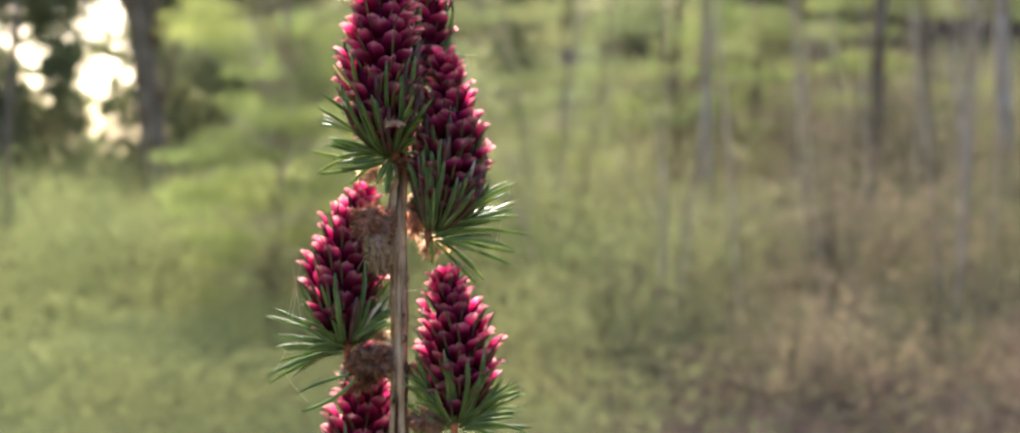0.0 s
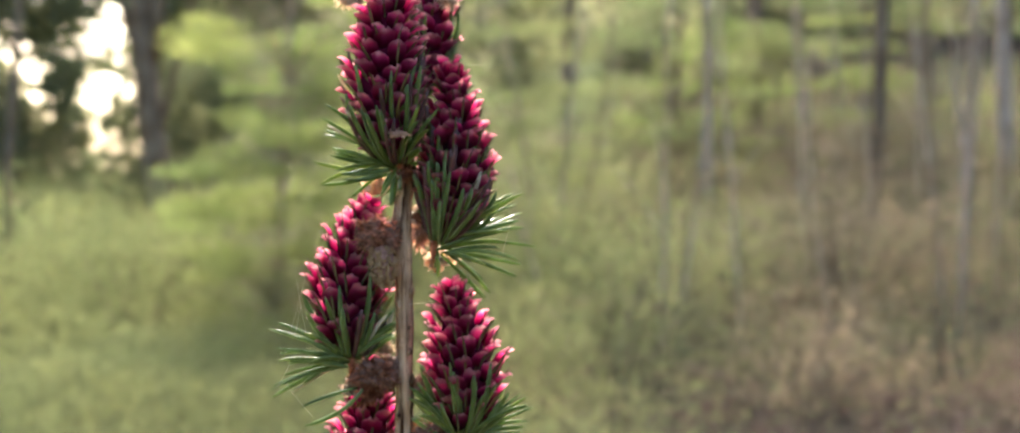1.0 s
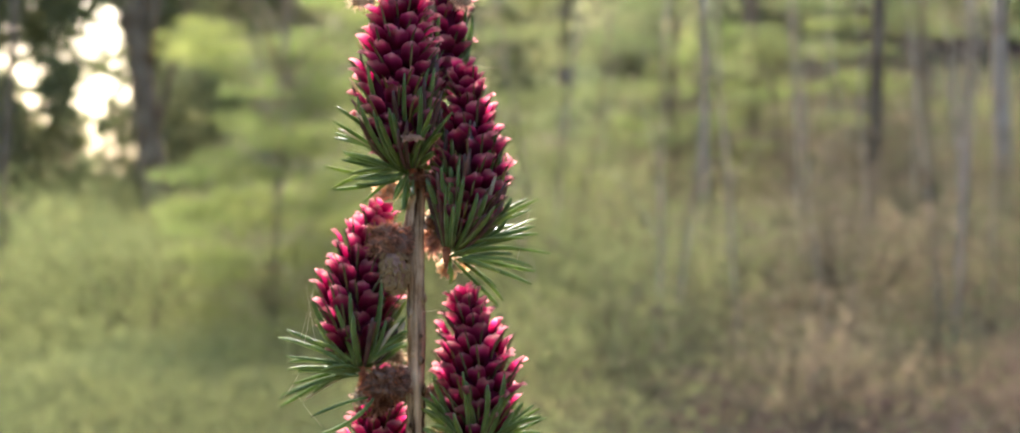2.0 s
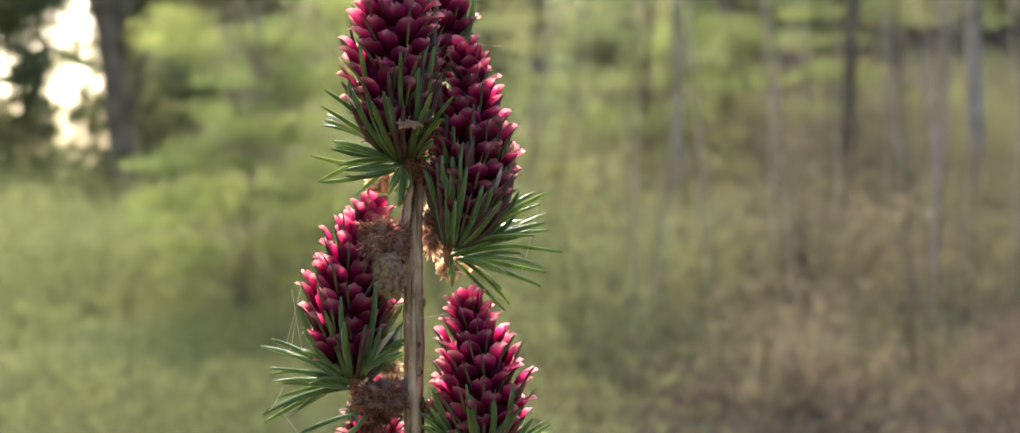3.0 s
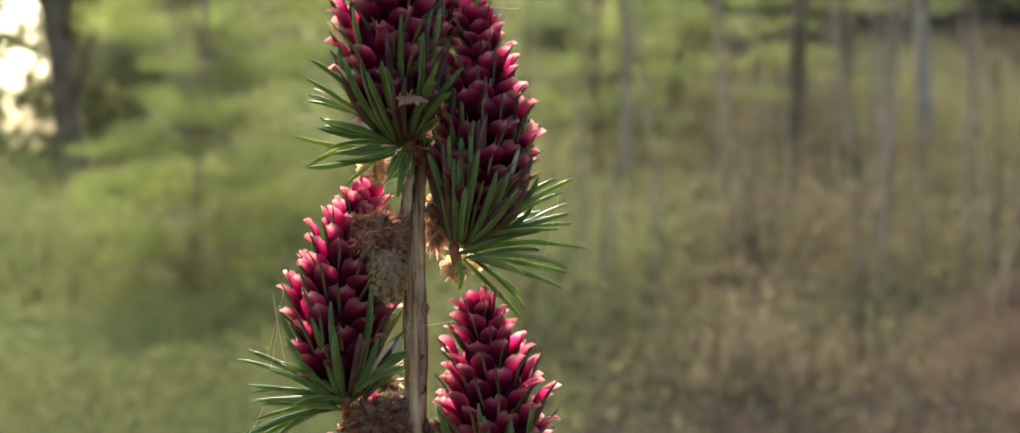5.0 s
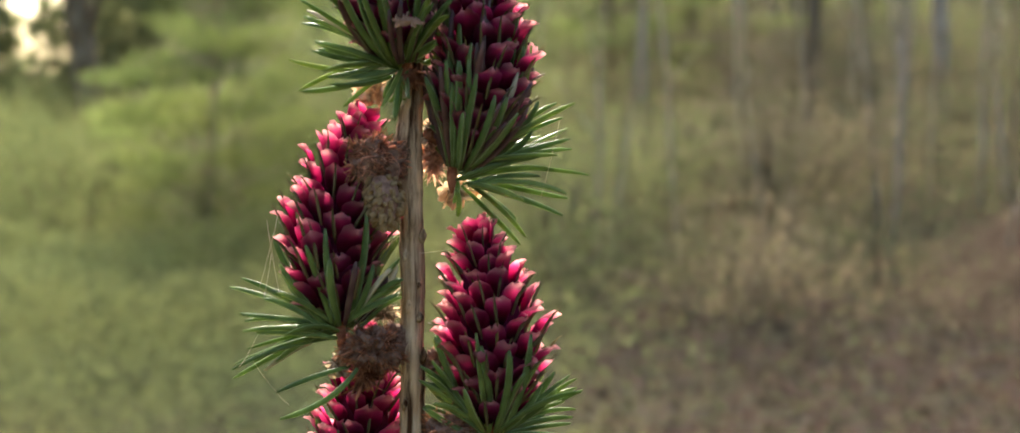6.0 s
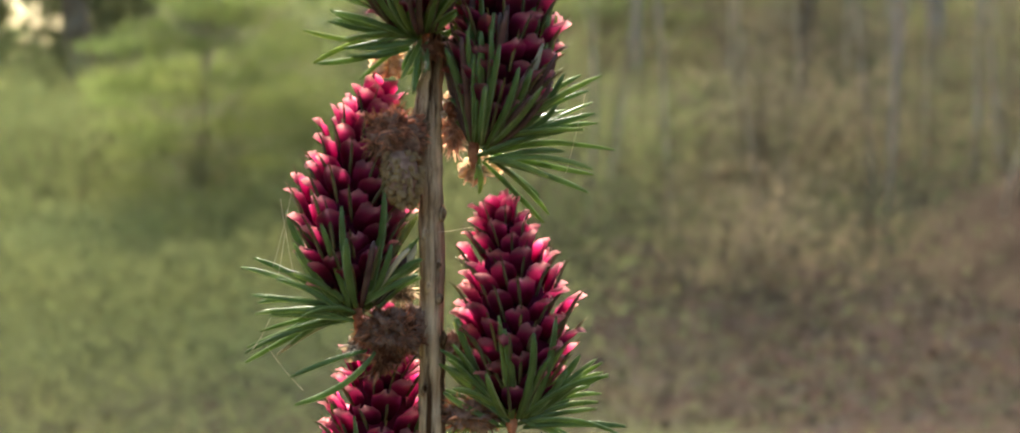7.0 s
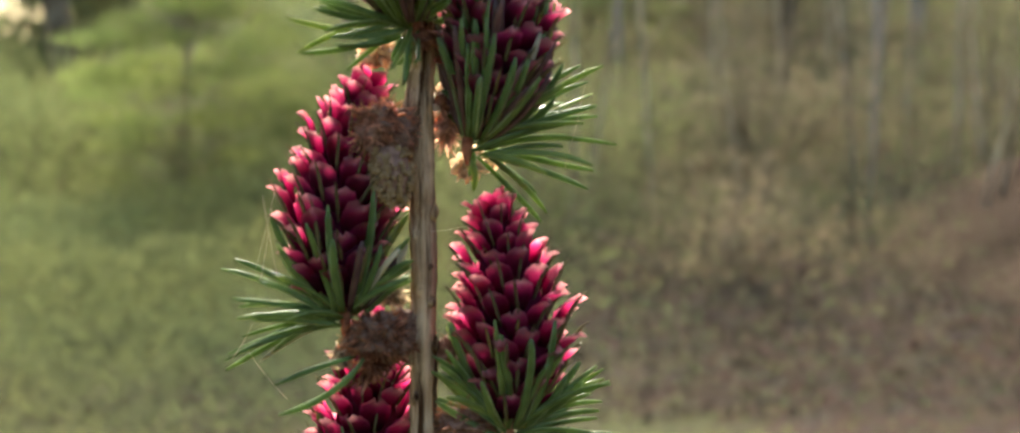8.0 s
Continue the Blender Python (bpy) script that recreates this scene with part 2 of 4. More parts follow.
def leaf_cloud(name, centres, normal_up, size, material, seed, limit=None, fine=3.6):
    """Many small folded leaves round the given (centre, radii, count) clumps, as one mesh."""
    rng = np.random.default_rng(seed)
    pts = []
    size *= 0.325 if fine > 1 else 1
    for c, r, n in centres:
        n = int(n * fine)
        d = rng.normal(size=(n, 3))
        d /= np.linalg.norm(d, axis=1)[:, None]
        pts.append(np.array(c) + d * np.array(r) * (rng.random((n, 1)) ** 0.45))
    p = np.concatenate(pts)
    if limit is not None:
        p = p[limit(p)]
    n = len(p)
    a = rng.normal(size=(n, 3))
    a /= np.linalg.norm(a, axis=1)[:, None]
    up = rng.normal(size=(n, 3)) * (1 - normal_up) + np.array([0, 0, 1.0]) * normal_up
    b = np.cross(up, a)
    b /= np.linalg.norm(b, axis=1)[:, None] + 1e-9
    a2 = np.cross(b, up)
    a2 /= np.linalg.norm(a2, axis=1)[:, None] + 1e-9
    s = size * rng.uniform(0.6, 1.35, (n, 1))
    fold = np.cross(a2, b) * s * 0.18
    quad = np.stack([p - a2 * s, p + b * s * 0.55 + fold, p + a2 * s, p - b * s * 0.55 + fold], 1).reshape(-1, 3)
    me = bpy.data.meshes.new(name)
    me.vertices.add(4 * n)
    me.vertices.foreach_set("co", quad.ravel())
    idx = np.arange(4 * n).reshape(n, 4)
    tri = np.concatenate([idx[:, [0, 1, 2]], idx[:, [0, 2, 3]]], 1).reshape(-1, 3)
    me.loops.add(6 * n)
    me.loops.foreach_set("vertex_index", tri.ravel().astype(np.int32))
    me.polygons.add(2 * n)
    me.polygons.foreach_set("loop_start", np.arange(0, 6 * n, 3, dtype=np.int32))
    me.update(calc_edges=True)
    me.validate()
    me.materials.append(material)
    return me


# ---- the ground: level near the branch, a wooded slope behind, rising to one side ----
def smooth(a, b, v):
    t = np.clip((v - a) / (b - a), 0, 1)
    return t * t * (3 - 2 * t)


def ground_z(x, y):
    x, y = np.asarray(x, float), np.asarray(y, float)
    side = smooth(-6, 4, x - 0.05 * y)
    z = 0.02 * np.clip(y, 0, 12) + smooth(6, 26, y) * (0.55 + 1.7 * side) + smooth(24, 70, y) * (0.2 + 7.5 * side)
    return z + 0.05 * np.sin(x * 1.7 + 0.6 * y) * np.sin(y * 1.1) * smooth(3, 8, y)


def ground():
    xs = np.concatenate([[-900, -400, -200, -100, -60, -35], np.linspace(-22, 22, 150), [35, 60, 100, 200, 400, 900]])
    ys = np.concatenate([[-900, -400, -200, -100, -50, -20, -8, -3], np.linspace(0, 40, 140), [45, 55, 70, 100, 200, 400, 900]])
    gx, gy = np.meshgrid(xs, ys)
    gz = ground_z(gx, gy)
    verts = np.stack([gx, gy, gz], -1).reshape(-1, 3)
    w = len(xs)
    faces = [(j * w + i, j * w + i + 1, (j + 1) * w + i + 1, (j + 1) * w + i) for j in range(len(ys) - 1) for i in range(w - 1)]
    ob = new("ground", mesh_of("ground", verts, faces, MAT_FLOOR))
    return tagged(ob, "woodland floor of brown leaf litter with mossy patches", "ground", kind="structure")


ground()


def leaf_litter():
    rng = np.random.default_rng(5)
    n = 90000
    x, y = rng.uniform(-4, 7, n), rng.uniform(8.5, 26, n)
    z = ground_z(x, y) + 0.02
    me = leaf_cloud("leaf_litter", [((0, 0, 0), (0, 0, 0), n)], 0.6, 0.016, MAT_LITTER, 6, fine=1)
    co = np.zeros(12 * n)
    me.vertices.foreach_get("co", co)
    co = co.reshape(n, 4, 3) + np.stack([x, y, z], -1)[:, None, :]
    me.vertices.foreach_set("co", co.ravel())
    me.update()
    tagged(new("leaf_litter", me), "fallen dead brown leaves lying on the woodland floor", "leaf litter", kind="stuff")


leaf_litter()


# ---- trees, shrubs and undergrowth of the wood ----
def tree(name, x, y, height, radius, lean, bark, leaf, clumps, seed, label, leaf_size=0.05, limbs=(), flatness=0.35):
    """clumps: (dx, dy, z above sea level, rx, ry, rz, leaves) of the crown; limbs: (z, dx, dy, dz, radius)."""
    rng = random.Random(seed)
    z0 = float(ground_z(x, y))
    top = Vector((lean[0], lean[1], height))
    pts, radii = [], []
    for i in range(13):
        t = i / 12
        pts.append(Vector((top.x * t, top.y * t, -0.25 + (height + 0.25) * t)) + Vector((rng.uniform(-1, 1), rng.uniform(-1, 1), 0)) * radius * 0.5 * (i > 0))
        radii.append(radius * (1.35 - 0.3 * min(1, t * 12) if t < 0.09 else 1.05 - 0.85 * t))
    clumps = [(c[0], c[1], c[2] - z0, *c[3:]) for c in clumps]
    root = new(name)
    root.location = (x, y, z0)
    root.empty_display_size = 0.2
    v, f = tube(pts, radii, 14, 0.06, rng)
    part("trunk", mesh_of("trunk", v, f, bark), root)
    lows = list(limbs)
    for c in clumps:
        zc = min(c[2] - 0.2, height * 0.96)
        lows.append((max(0.3, zc - 0.35 * math.hypot(c[0], c[1])), c[0], c[1], c[2], radius * 0.28))
    for z, dx, dy, z2, r in lows:
        t = z / height
        a = Vector((top.x * t, top.y * t, z))
        b = Vector((dx, dy, z2))
        mid = a.lerp(b, 0.5) + Vector((rng.uniform(-.1, .1), rng.uniform(-.1, .1), 0.12 * (b - a).length))
        line = bezier(a, mid, b, 7)
        for p in line[1:]:
            p += Vector((rng.uniform(-1, 1), rng.uniform(-1, 1), rng.uniform(-1, 1))) * r * 0.6
        pieces = [tube(line, [r * (1 - 0.8 * i / 6) for i in range(7)], 7)]
        for k in range(4):
            s = line[2 + k % 4]
            e = s + Vector((rng.uniform(-.5, .5), rng.uniform(-.5, .5), rng.uniform(-.05, .4)))
            pieces.append(tube(bezier(s, s.lerp(e, .5) + Vector((0, 0, .06)), e, 5), [r * .4 * (1 - .17 * i) for i in range(5)], 5))
        v, f = joined(pieces)
        part("limb", mesh_of("limb", v, f, bark), root)
    if clumps:
        me = leaf_cloud("crown", [((c[0], c[1], c[2]), (c[3], c[4], c[5]), c[6]) for c in clumps], flatness, leaf_size, leaf, seed)
        part("crown", me, root)
    return tagged(root, label, "tree")


def layers(seed, n, xr, yr, zr, size, count, flat=(.5, .8)):
    """Flat leafy sprays in tiers, for a crown."""
    rng = random.Random(seed)
    out = []
    for _ in range(n):
        s = rng.uniform(0.7, 1.3)
        out.append((rng.uniform(*xr), rng.uniform(*yr), rng.uniform(*zr), size * s, size * s * .8, size * s * rng.uniform(*flat), int(count * s * s)))
    return out


def shrub(name, x, y, stems, height, spread, leaf, leaves, seed, label, leaf_size=0.045, squash=1.0):
    rng = random.Random(seed)
    z0 = float(ground_z(x, y))
    root = new(name)
    root.location = (x, y, z0)
    clumps = []
    for i in range(stems):
        a = rng.uniform(0, 2 * math.pi)
        r = spread * math.sqrt(rng.random())
        h = height * rng.uniform(0.55, 1.0) * (1 - 0.35 * (r / spread) ** 2)
        tip = Vector((r * math.cos(a), r * math.sin(a) * squash, h))
        foot = Vector((tip.x * 0.25, tip.y * 0.25, -0.08))
        line = bezier(foot, Vector((tip.x * .45, tip.y * .45, h * .65)), tip, 7)
        v, f = tube(line, [0.016 * (1 - 0.12 * k) for k in range(7)], 6)
        part("branch", mesh_of("branch", v, f, MAT_TRUNK), root)
        for k in (3, 4, 5, 6):
            p = line[k]
            s = rng.uniform(.34, .56)
            clumps.append((tuple(p + Vector((rng.uniform(-.15, .15), rng.uniform(-.15, .15), rng.uniform(-.05, .08)))), (s, s, s * rng.uniform(.5, .8)), int(leaves / stems / 4)))
    part("foliage", leaf_cloud("foliage", clumps, 0.45, leaf_size, leaf, seed), root)
    return tagged(root, label, "shrub")


# big dark tree with a leaning branch, in front of the bright gaps in the wood
tree("tree", -2.62, 18.0, 9.5, 0.115, (-0.75, 0.4), MAT_TRUNK, MAT_FAR,
     layers(3, 8, (-1.6, 1.2), (-.8, 1.2), (6.6, 10.2), .8, 400), 11, "old dark-barked tree with forked leaning limbs",
     limbs=[(1.6, -1.1, 0.1, 4.2, .035), (1.9, 0.45, .2, 4.6, .06), (1.2, .5, -.2, 3.2, .03)])
# leafy young beeches, in tiers of fresh leaves
tree("sapling", -1.45, 14.2, 6.0, 0.022, (0.3, 0.2), MAT_PALE_TRUNK, MAT_SPRING,
     layers(7, 96, (-.5, .75), (-1.1, 1.1), (.7, 3.1), .25, 140, (.2, .45)) + layers(8, 8, (-.5, .7), (-.6, .6), (3.4, 6.2), .5, 70), 21,
     "young beech in fresh yellow-green spring leaf", 0.034, flatness=.25)
tree("sapling", -0.45, 16.5, 6.5, 0.026, (-0.2, 0.2), MAT_PALE_TRUNK, MAT_LEAF,
     layers(9, 72, (-.8, 1.0), (-1.1, 1.1), (1.0, 3.4), .27, 150, (.2, .45)) + layers(10, 7, (-.6, .8), (-.6, .6), (3.6, 6.6), .55, 70), 22,
     "young beech with tiers of pale green leaves", 0.036, flatness=.25)
tree("sapling", 1.25, 18.0, 7.0, 0.024, (0.2, 0.3), MAT_TRUNK, MAT_LEAF,
     layers(12, 50, (-1.1, 1.3), (-1.1, 1.1), (1.45, 3.6), .26, 140, (.2, .45)) + layers(13, 8, (-.9, .9), (-.6, .6), (3.8, 7.6), .6, 100), 23,
     "slender young tree with sparse fresh green sprays", 0.038, flatness=.25)
tree("sapling", 3.1, 20.0, 7.5, 0.028, (-0.3, 0.2), MAT_TRUNK, MAT_LEAF,
     layers(14, 66, (-1.6, 1.5), (-1.1, 1.1), (1.6, 3.8), .28, 150, (.2, .45)) + layers(15, 8, (-.9, .9), (-.6, .6), (3.9, 8.4), .6, 200), 24,
     "slender young tree with sparse fresh green sprays", 0.038, flatness=.25)
tree("sapling", 2.0, 19.0, 6.5, 0.024, (0.1, 0.2), MAT_TRUNK, MAT_SPRING,
     layers(17, 44, (-1.0, 1.0), (-.9, .9), (1.9, 3.1), .26, 130, (.2, .45)), 26, "slender young tree with bright yellow-green sprays", 0.036, flatness=.25)
tree("sapling", -3.5, 16.0, 5.5, 0.04, (0.3, 0.2), MAT_TRUNK, MAT_LEAF,
     layers(16, 26, (-.9, .8), (-.9, .9), (.5, 1.6), .42, 460), 25, "young beech with tiers of pale green leaves", 0.036, flatness=.25)

# low leafy shrubs
shrub("shrub", -3.8, 15.2, 18, .95, 0.85, MAT_LEAF, 2300, 31, "low shrub of fresh green leaves", .034)
shrub("shrub", -2.4, 15.0, 18, .95, 0.8, MAT_LEAF, 2200, 32, "low shrub of fresh green leaves", .034)
shrub("shrub", -1.2, 15.4, 16, 1.0, 0.8, MAT_LEAF, 2400, 33, "low shrub of fresh green leaves", .034)
shrub("shrub", -4.7, 16.0, 16, 1.0, 1.0, MAT_LEAF, 3000, 34, "low green shrub on the woodland floor", .036)
shrub("shrub", -0.3, 14.8, 14, 1.0, 0.8, MAT_LEAF, 3400, 35, "thin green shrub among dead leaves", .036)
shrub("shrub", -3.1, 16.6, 15, 1.1, 0.9, MAT_LEAF, 2600, 41, "low shrub of fresh green leaves", .034)
shrub("shrub", 0.95, 13.6, 14, 1.05, 0.9, MAT_LEAF, 1900, 36, "thin green shrub among dead leaves", .036)
shrub("shrub", 2.0, 14.0, 14, 0.9, 0.9, MAT_DEAD, 1300, 37, "bare brown undergrowth with withered leaves")
shrub("shrub", 2.6, 17.5, 14, 1.0, 1.1, MAT_DEAD, 1500, 38, "bare brown undergrowth with withered leaves")
shrub("shrub", 0.55, 12.4, 11, 0.7, 0.7, MAT_UNDER, 500, 39, "thin dull shrub among dead leaves")
shrub("shrub", 1.4, 11.4, 9, 0.55, 0.6, MAT_DEAD, 500, 40, "thin brown shrub among dead leaves")


def undergrowth(name, x_range, y_range, height, count, material, seed, size, label):
    """Low leaves and shoots over a stretch of the floor, too many to count."""
    rng = np.random.default_rng(seed)
    x = rng.uniform(*x_range, count) + rng.normal(0, .45, count)
    y = y_range[0] + (y_range[1] - y_range[0]) * rng.random(count) ** .65 + rng.normal(0, .45, count)
    patch = np.array([noise.noise(Vector((a * .9, b * .9, seed))) for a, b in zip(x, y)])
    z = ground_z(x, y) + rng.random(count) ** 1.4 * height * np.clip(.75 + .5 * patch, .3, 1.2) * (.3 + .7 * smooth(y_range[0], y_range[0] + .7 * (y_range[1] - y_range[0]), y))
    me = leaf_cloud(name, [((0, 0, 0), (0, 0, 0), count)], 0.3, size, material, seed, fine=1)
    co = np.zeros(12 * count)
    me.vertices.foreach_get("co", co)
    me.vertices.foreach_set("co", (co.reshape(count, 4, 3) + np.stack([x, y, z], -1)[:, None, :]).ravel())
    me.update()
    tagged(new(name, me), label, "undergrowth", kind="stuff")


undergrowth("undergrowth", (-4.4, .1), (7.6, 14.0), .5, 120000, MAT_UNDER, 91, .0105, "low dull green undergrowth on the woodland floor")
undergrowth("undergrowth", (-5.2, .4), (9.8, 18.0), 1.2, 150000, MAT_LEAF, 94, .0135, "low fresh green undergrowth on the woodland floor")
undergrowth("undergrowth", (-.6, 5.4), (10.6, 22.0), .95, 125000, MAT_DEAD, 92, .0116, "withered brown undergrowth on the woodland floor")
undergrowth("undergrowth", (-.6, 5.2), (11.5, 22.0), 1.05, 105000, MAT_UNDER, 95, .0125, "dull green shoots among withered undergrowth")
undergrowth("undergrowth", (-.2, 3.6), (7.0, 14.0), .35, 7000, MAT_UNDER, 93, .0105, "scattered green shoots among dead leaves")


def earth_bank():
    """A bare bank of reddish-brown litter at the edge of the wood."""
    n = 48
    verts, faces = [], []
    for j in range(n):
        for i in range(n):
            u, v = 2 * i / (n - 1) - 1, 2 * j / (n - 1) - 1
            x, y = 4.05 + 1.9 * u, 11.6 + 2.6 * v
            r = math.hypot(u, v)
            h = 0.62 * max(0, 1 - r ** 2) ** 1.6 - .04
            h += .06 * noise.noise(Vector((x * 3, y * 3, 0))) + .03 * noise.noise(Vector((x * 9, y * 9, 4)))
            verts.append((x, y, float(ground_z(x, y)) + h))
    for j in range(n - 1):
        for i in range(n - 1):
            a = j * n + i
            faces.append((a, a + 1, a + n + 1, a + n))
    ob = new("earth_bank", mesh_of("earth_bank", verts, faces, MAT_BANK))
    tagged(ob, "bare bank of reddish-brown earth and leaf litter", "bank", kind="structure")


earth_bank()

# tall trunks on the slope
TRUNKS = [
    (2.66, 17.0, 9.0, .052, (0.16, .1), MAT_TRUNK),
    (3.57, 17.0, 9.0, .062, (.05, .0), MAT_PALE_TRUNK),
    (1.37, 16.5, 8.5, .028, (.14, .1), MAT_PALE_TRUNK), (2.75, 19.6, 8.5, .045, (-.2, .1), MAT_PALE_TRUNK),
    (2.2, 21.4, 8.5, .05, (.3, .1), MAT_TRUNK),
    (2.75, 27.0, 11.0, .09, (.2, .1), MAT_TRUNK), (0.6, 25.0, 11.0, .08, (.2, .1), MAT_TRUNK),
    (-5.9, 24.0, 10.0, .10, (.1, .1), MAT_TRUNK), (2.78, 14.5, 8.0, .026, (.45, .1), MAT_PALE_TRUNK),
    (4.55, 26.0, 12.0, .10, (-.2, .1), MAT_TRUNK), (6.3, 24.0, 11.0, .09, (.1, .1), MAT_TRUNK),
]
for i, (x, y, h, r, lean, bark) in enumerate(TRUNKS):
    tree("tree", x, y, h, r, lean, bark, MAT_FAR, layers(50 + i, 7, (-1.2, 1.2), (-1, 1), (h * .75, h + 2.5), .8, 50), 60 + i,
         "tall slim tree with %s bark, thinly leaved" % ("pale grey" if bark is MAT_PALE_TRUNK else "dark grey"),
         limbs=[(h * .3, .5, .2, h * .42, r * .3), (h * .42, -.6, .2, h * .52, r * .3)])

# bare thin stems standing in the undergrowth
for i in range(46):
    rng = random.Random(300 + i)
    y = rng.uniform(11.5, 22)
    x = y * rng.uniform(-.01, .25)
    h, r = rng.uniform(1.0, 3.6), rng.uniform(.010, .020)
    lean = rng.uniform(-.07, .07)
    line = [Vector((lean * k + rng.uniform(-.02, .02), 0, -0.1 + h * k / 6)) for k in range(7)]
    bark = MAT_PALE_TRUNK if i % 3 else MAT_TRUNK
    v, f = tube(line, [r * (1 - .12 * k) for k in range(7)], 6)
    ob = new("bare_stem", mesh_of("bare_stem", v, f, bark))
    ob.location = (x, y, float(ground_z(x, y)))
    for k in (2, 3, 4, 5):
        e = line[k] + Vector((rng.uniform(-.3, .3), rng.uniform(-.3, .3), rng.uniform(.2, .5)))
        v, f = tube(bezier(line[k], line[k].lerp(e, .5) + Vector((0, 0, .05)), e, 5), [r * .4 * (1 - .17 * q) for q in range(5)], 5)
        part("twig", mesh_of("twig", v, f, bark), ob)
    tagged(ob, "thin bare grey stem standing in the undergrowth", "stem", group="bare stems in the wood")


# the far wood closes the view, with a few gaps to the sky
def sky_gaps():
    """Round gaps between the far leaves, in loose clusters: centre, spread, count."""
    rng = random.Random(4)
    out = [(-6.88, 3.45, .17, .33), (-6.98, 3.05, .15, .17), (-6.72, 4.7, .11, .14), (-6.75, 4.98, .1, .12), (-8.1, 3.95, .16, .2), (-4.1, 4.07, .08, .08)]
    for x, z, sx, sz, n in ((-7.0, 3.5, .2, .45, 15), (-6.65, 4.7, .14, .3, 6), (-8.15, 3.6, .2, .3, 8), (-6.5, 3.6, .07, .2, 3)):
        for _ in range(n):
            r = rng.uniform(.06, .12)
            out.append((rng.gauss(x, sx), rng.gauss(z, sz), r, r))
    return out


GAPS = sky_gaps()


def far_wood():
    rng = random.Random(9)
    clumps = []
    for _ in range(1500):
        x = rng.uniform(-12.5, 12.5) if rng.random() < .85 else rng.uniform(-12.5, -3.5)
        y = rng.uniform(39.2, 40.8)
        zb = float(ground_z(x, y))
        z = zb + rng.random() ** 1.3 * 9.0
        s = rng.uniform(.45, .85)
        clumps.append(((x, y, z), (s, s, s * .8), 96))

    for _ in range(190):
        x, y = rng.uniform(-10, -3.2), rng.uniform(39.2, 40.8)
        s = rng.uniform(.4, .8)
        clumps.append(((x, y, rng.uniform(.8, 6.0)), (s, s, s), 110))

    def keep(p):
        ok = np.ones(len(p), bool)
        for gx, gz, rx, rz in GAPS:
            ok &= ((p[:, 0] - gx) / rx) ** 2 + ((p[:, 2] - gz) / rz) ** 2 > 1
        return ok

    # the haze on these leaves is in their paled colour
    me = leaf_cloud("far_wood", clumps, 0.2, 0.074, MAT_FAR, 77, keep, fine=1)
    tagged(new("far_wood", me), "foliage of the distant wood, haze painted into its grey-green", "woods", kind="stuff")


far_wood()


def backdrop():
    """Haze painted on a plain self-glowing screen, seen between the far trees; it follows the hillside."""
    m, nt, out = shader("glowing_painted_haze")
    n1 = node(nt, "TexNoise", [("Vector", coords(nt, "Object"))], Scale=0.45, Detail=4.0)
    # the haze is this colour, and the emission gives it its brightness
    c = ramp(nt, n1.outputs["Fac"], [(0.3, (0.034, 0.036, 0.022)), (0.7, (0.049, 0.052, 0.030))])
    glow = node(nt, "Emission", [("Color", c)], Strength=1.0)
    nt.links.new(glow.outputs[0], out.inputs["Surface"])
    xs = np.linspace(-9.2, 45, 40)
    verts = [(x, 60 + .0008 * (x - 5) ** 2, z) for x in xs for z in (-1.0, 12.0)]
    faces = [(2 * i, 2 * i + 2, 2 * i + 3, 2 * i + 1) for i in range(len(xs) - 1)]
    tagged(new("backdrop", mesh_of("backdrop", verts, faces, m)), "glowing screen painted as hazy grey-green distance behind the wood", "backdrop", kind="structure")


backdrop()


def unseen_clearing_edge():
    """Unseen wood added round the clearing, behind and beside the viewer; its height sets the skylight."""
    rng = random.Random(19)
    clumps = []
    for _ in range(420):
        a = radians(rng.uniform(155, 385))
        r = rng.uniform(17, 20)
        x, y = r * math.cos(a), r * math.sin(a)
        s = rng.uniform(1.0, 2.0)
        clumps.append(((x, y, float(ground_z(x, y)) + rng.random() * 4.0), (s, s, s * .8), 70))
    me = leaf_cloud("unseen_clearing_edge", clumps, 0.2, 0.24, MAT_FAR, 78, None, fine=1)
    tagged(new("unseen_clearing_edge", me), "unseen leafy edge added round the clearing, low to let skylight in", "woods", kind="stuff")


unseen_clearing_edge()


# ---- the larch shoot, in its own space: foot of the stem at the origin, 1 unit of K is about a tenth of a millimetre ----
K = 0.104e-3
FOOT_X = (622 - 784) * K


def at(u, v, depth=0.0):
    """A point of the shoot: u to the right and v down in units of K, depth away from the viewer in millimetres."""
    y = depth * 1e-3
    s = 1 + y / 0.3836
    return Vector(((u - 784) * K * s - FOOT_X, y, 1.5 - (v - 333) * K * s))


larch = new("larch_shoot")
tagged(larch, "upright larch shoot with magenta flowering cones and green needle tufts", "larch branch")
STEM = [(640, 15400), (636, 9000), (630, 3000), (626, 1300), (624, 800), (622, 690), (621, 640), (622, 600), (621, 560), (622, 520), (622, 480), (621, 445), (620, 420), (618, 395),
        (616, 370), (617, 345), (620, 320), (622, 295), (623, 262), (626, 200), (632, 100), (640, -30), (645, -160), (648, -230)]
THICK = {690: 13.5, 640: 13, 395: 15, 370: 16.5, 345: 15, 320: 13, 295: 12, 262: 12, 200: 10, 100: 9, -30: 8, -160: 5, -230: 2.5, 3000: 20, 1300: 15, 9000: 38, 15400: 62}


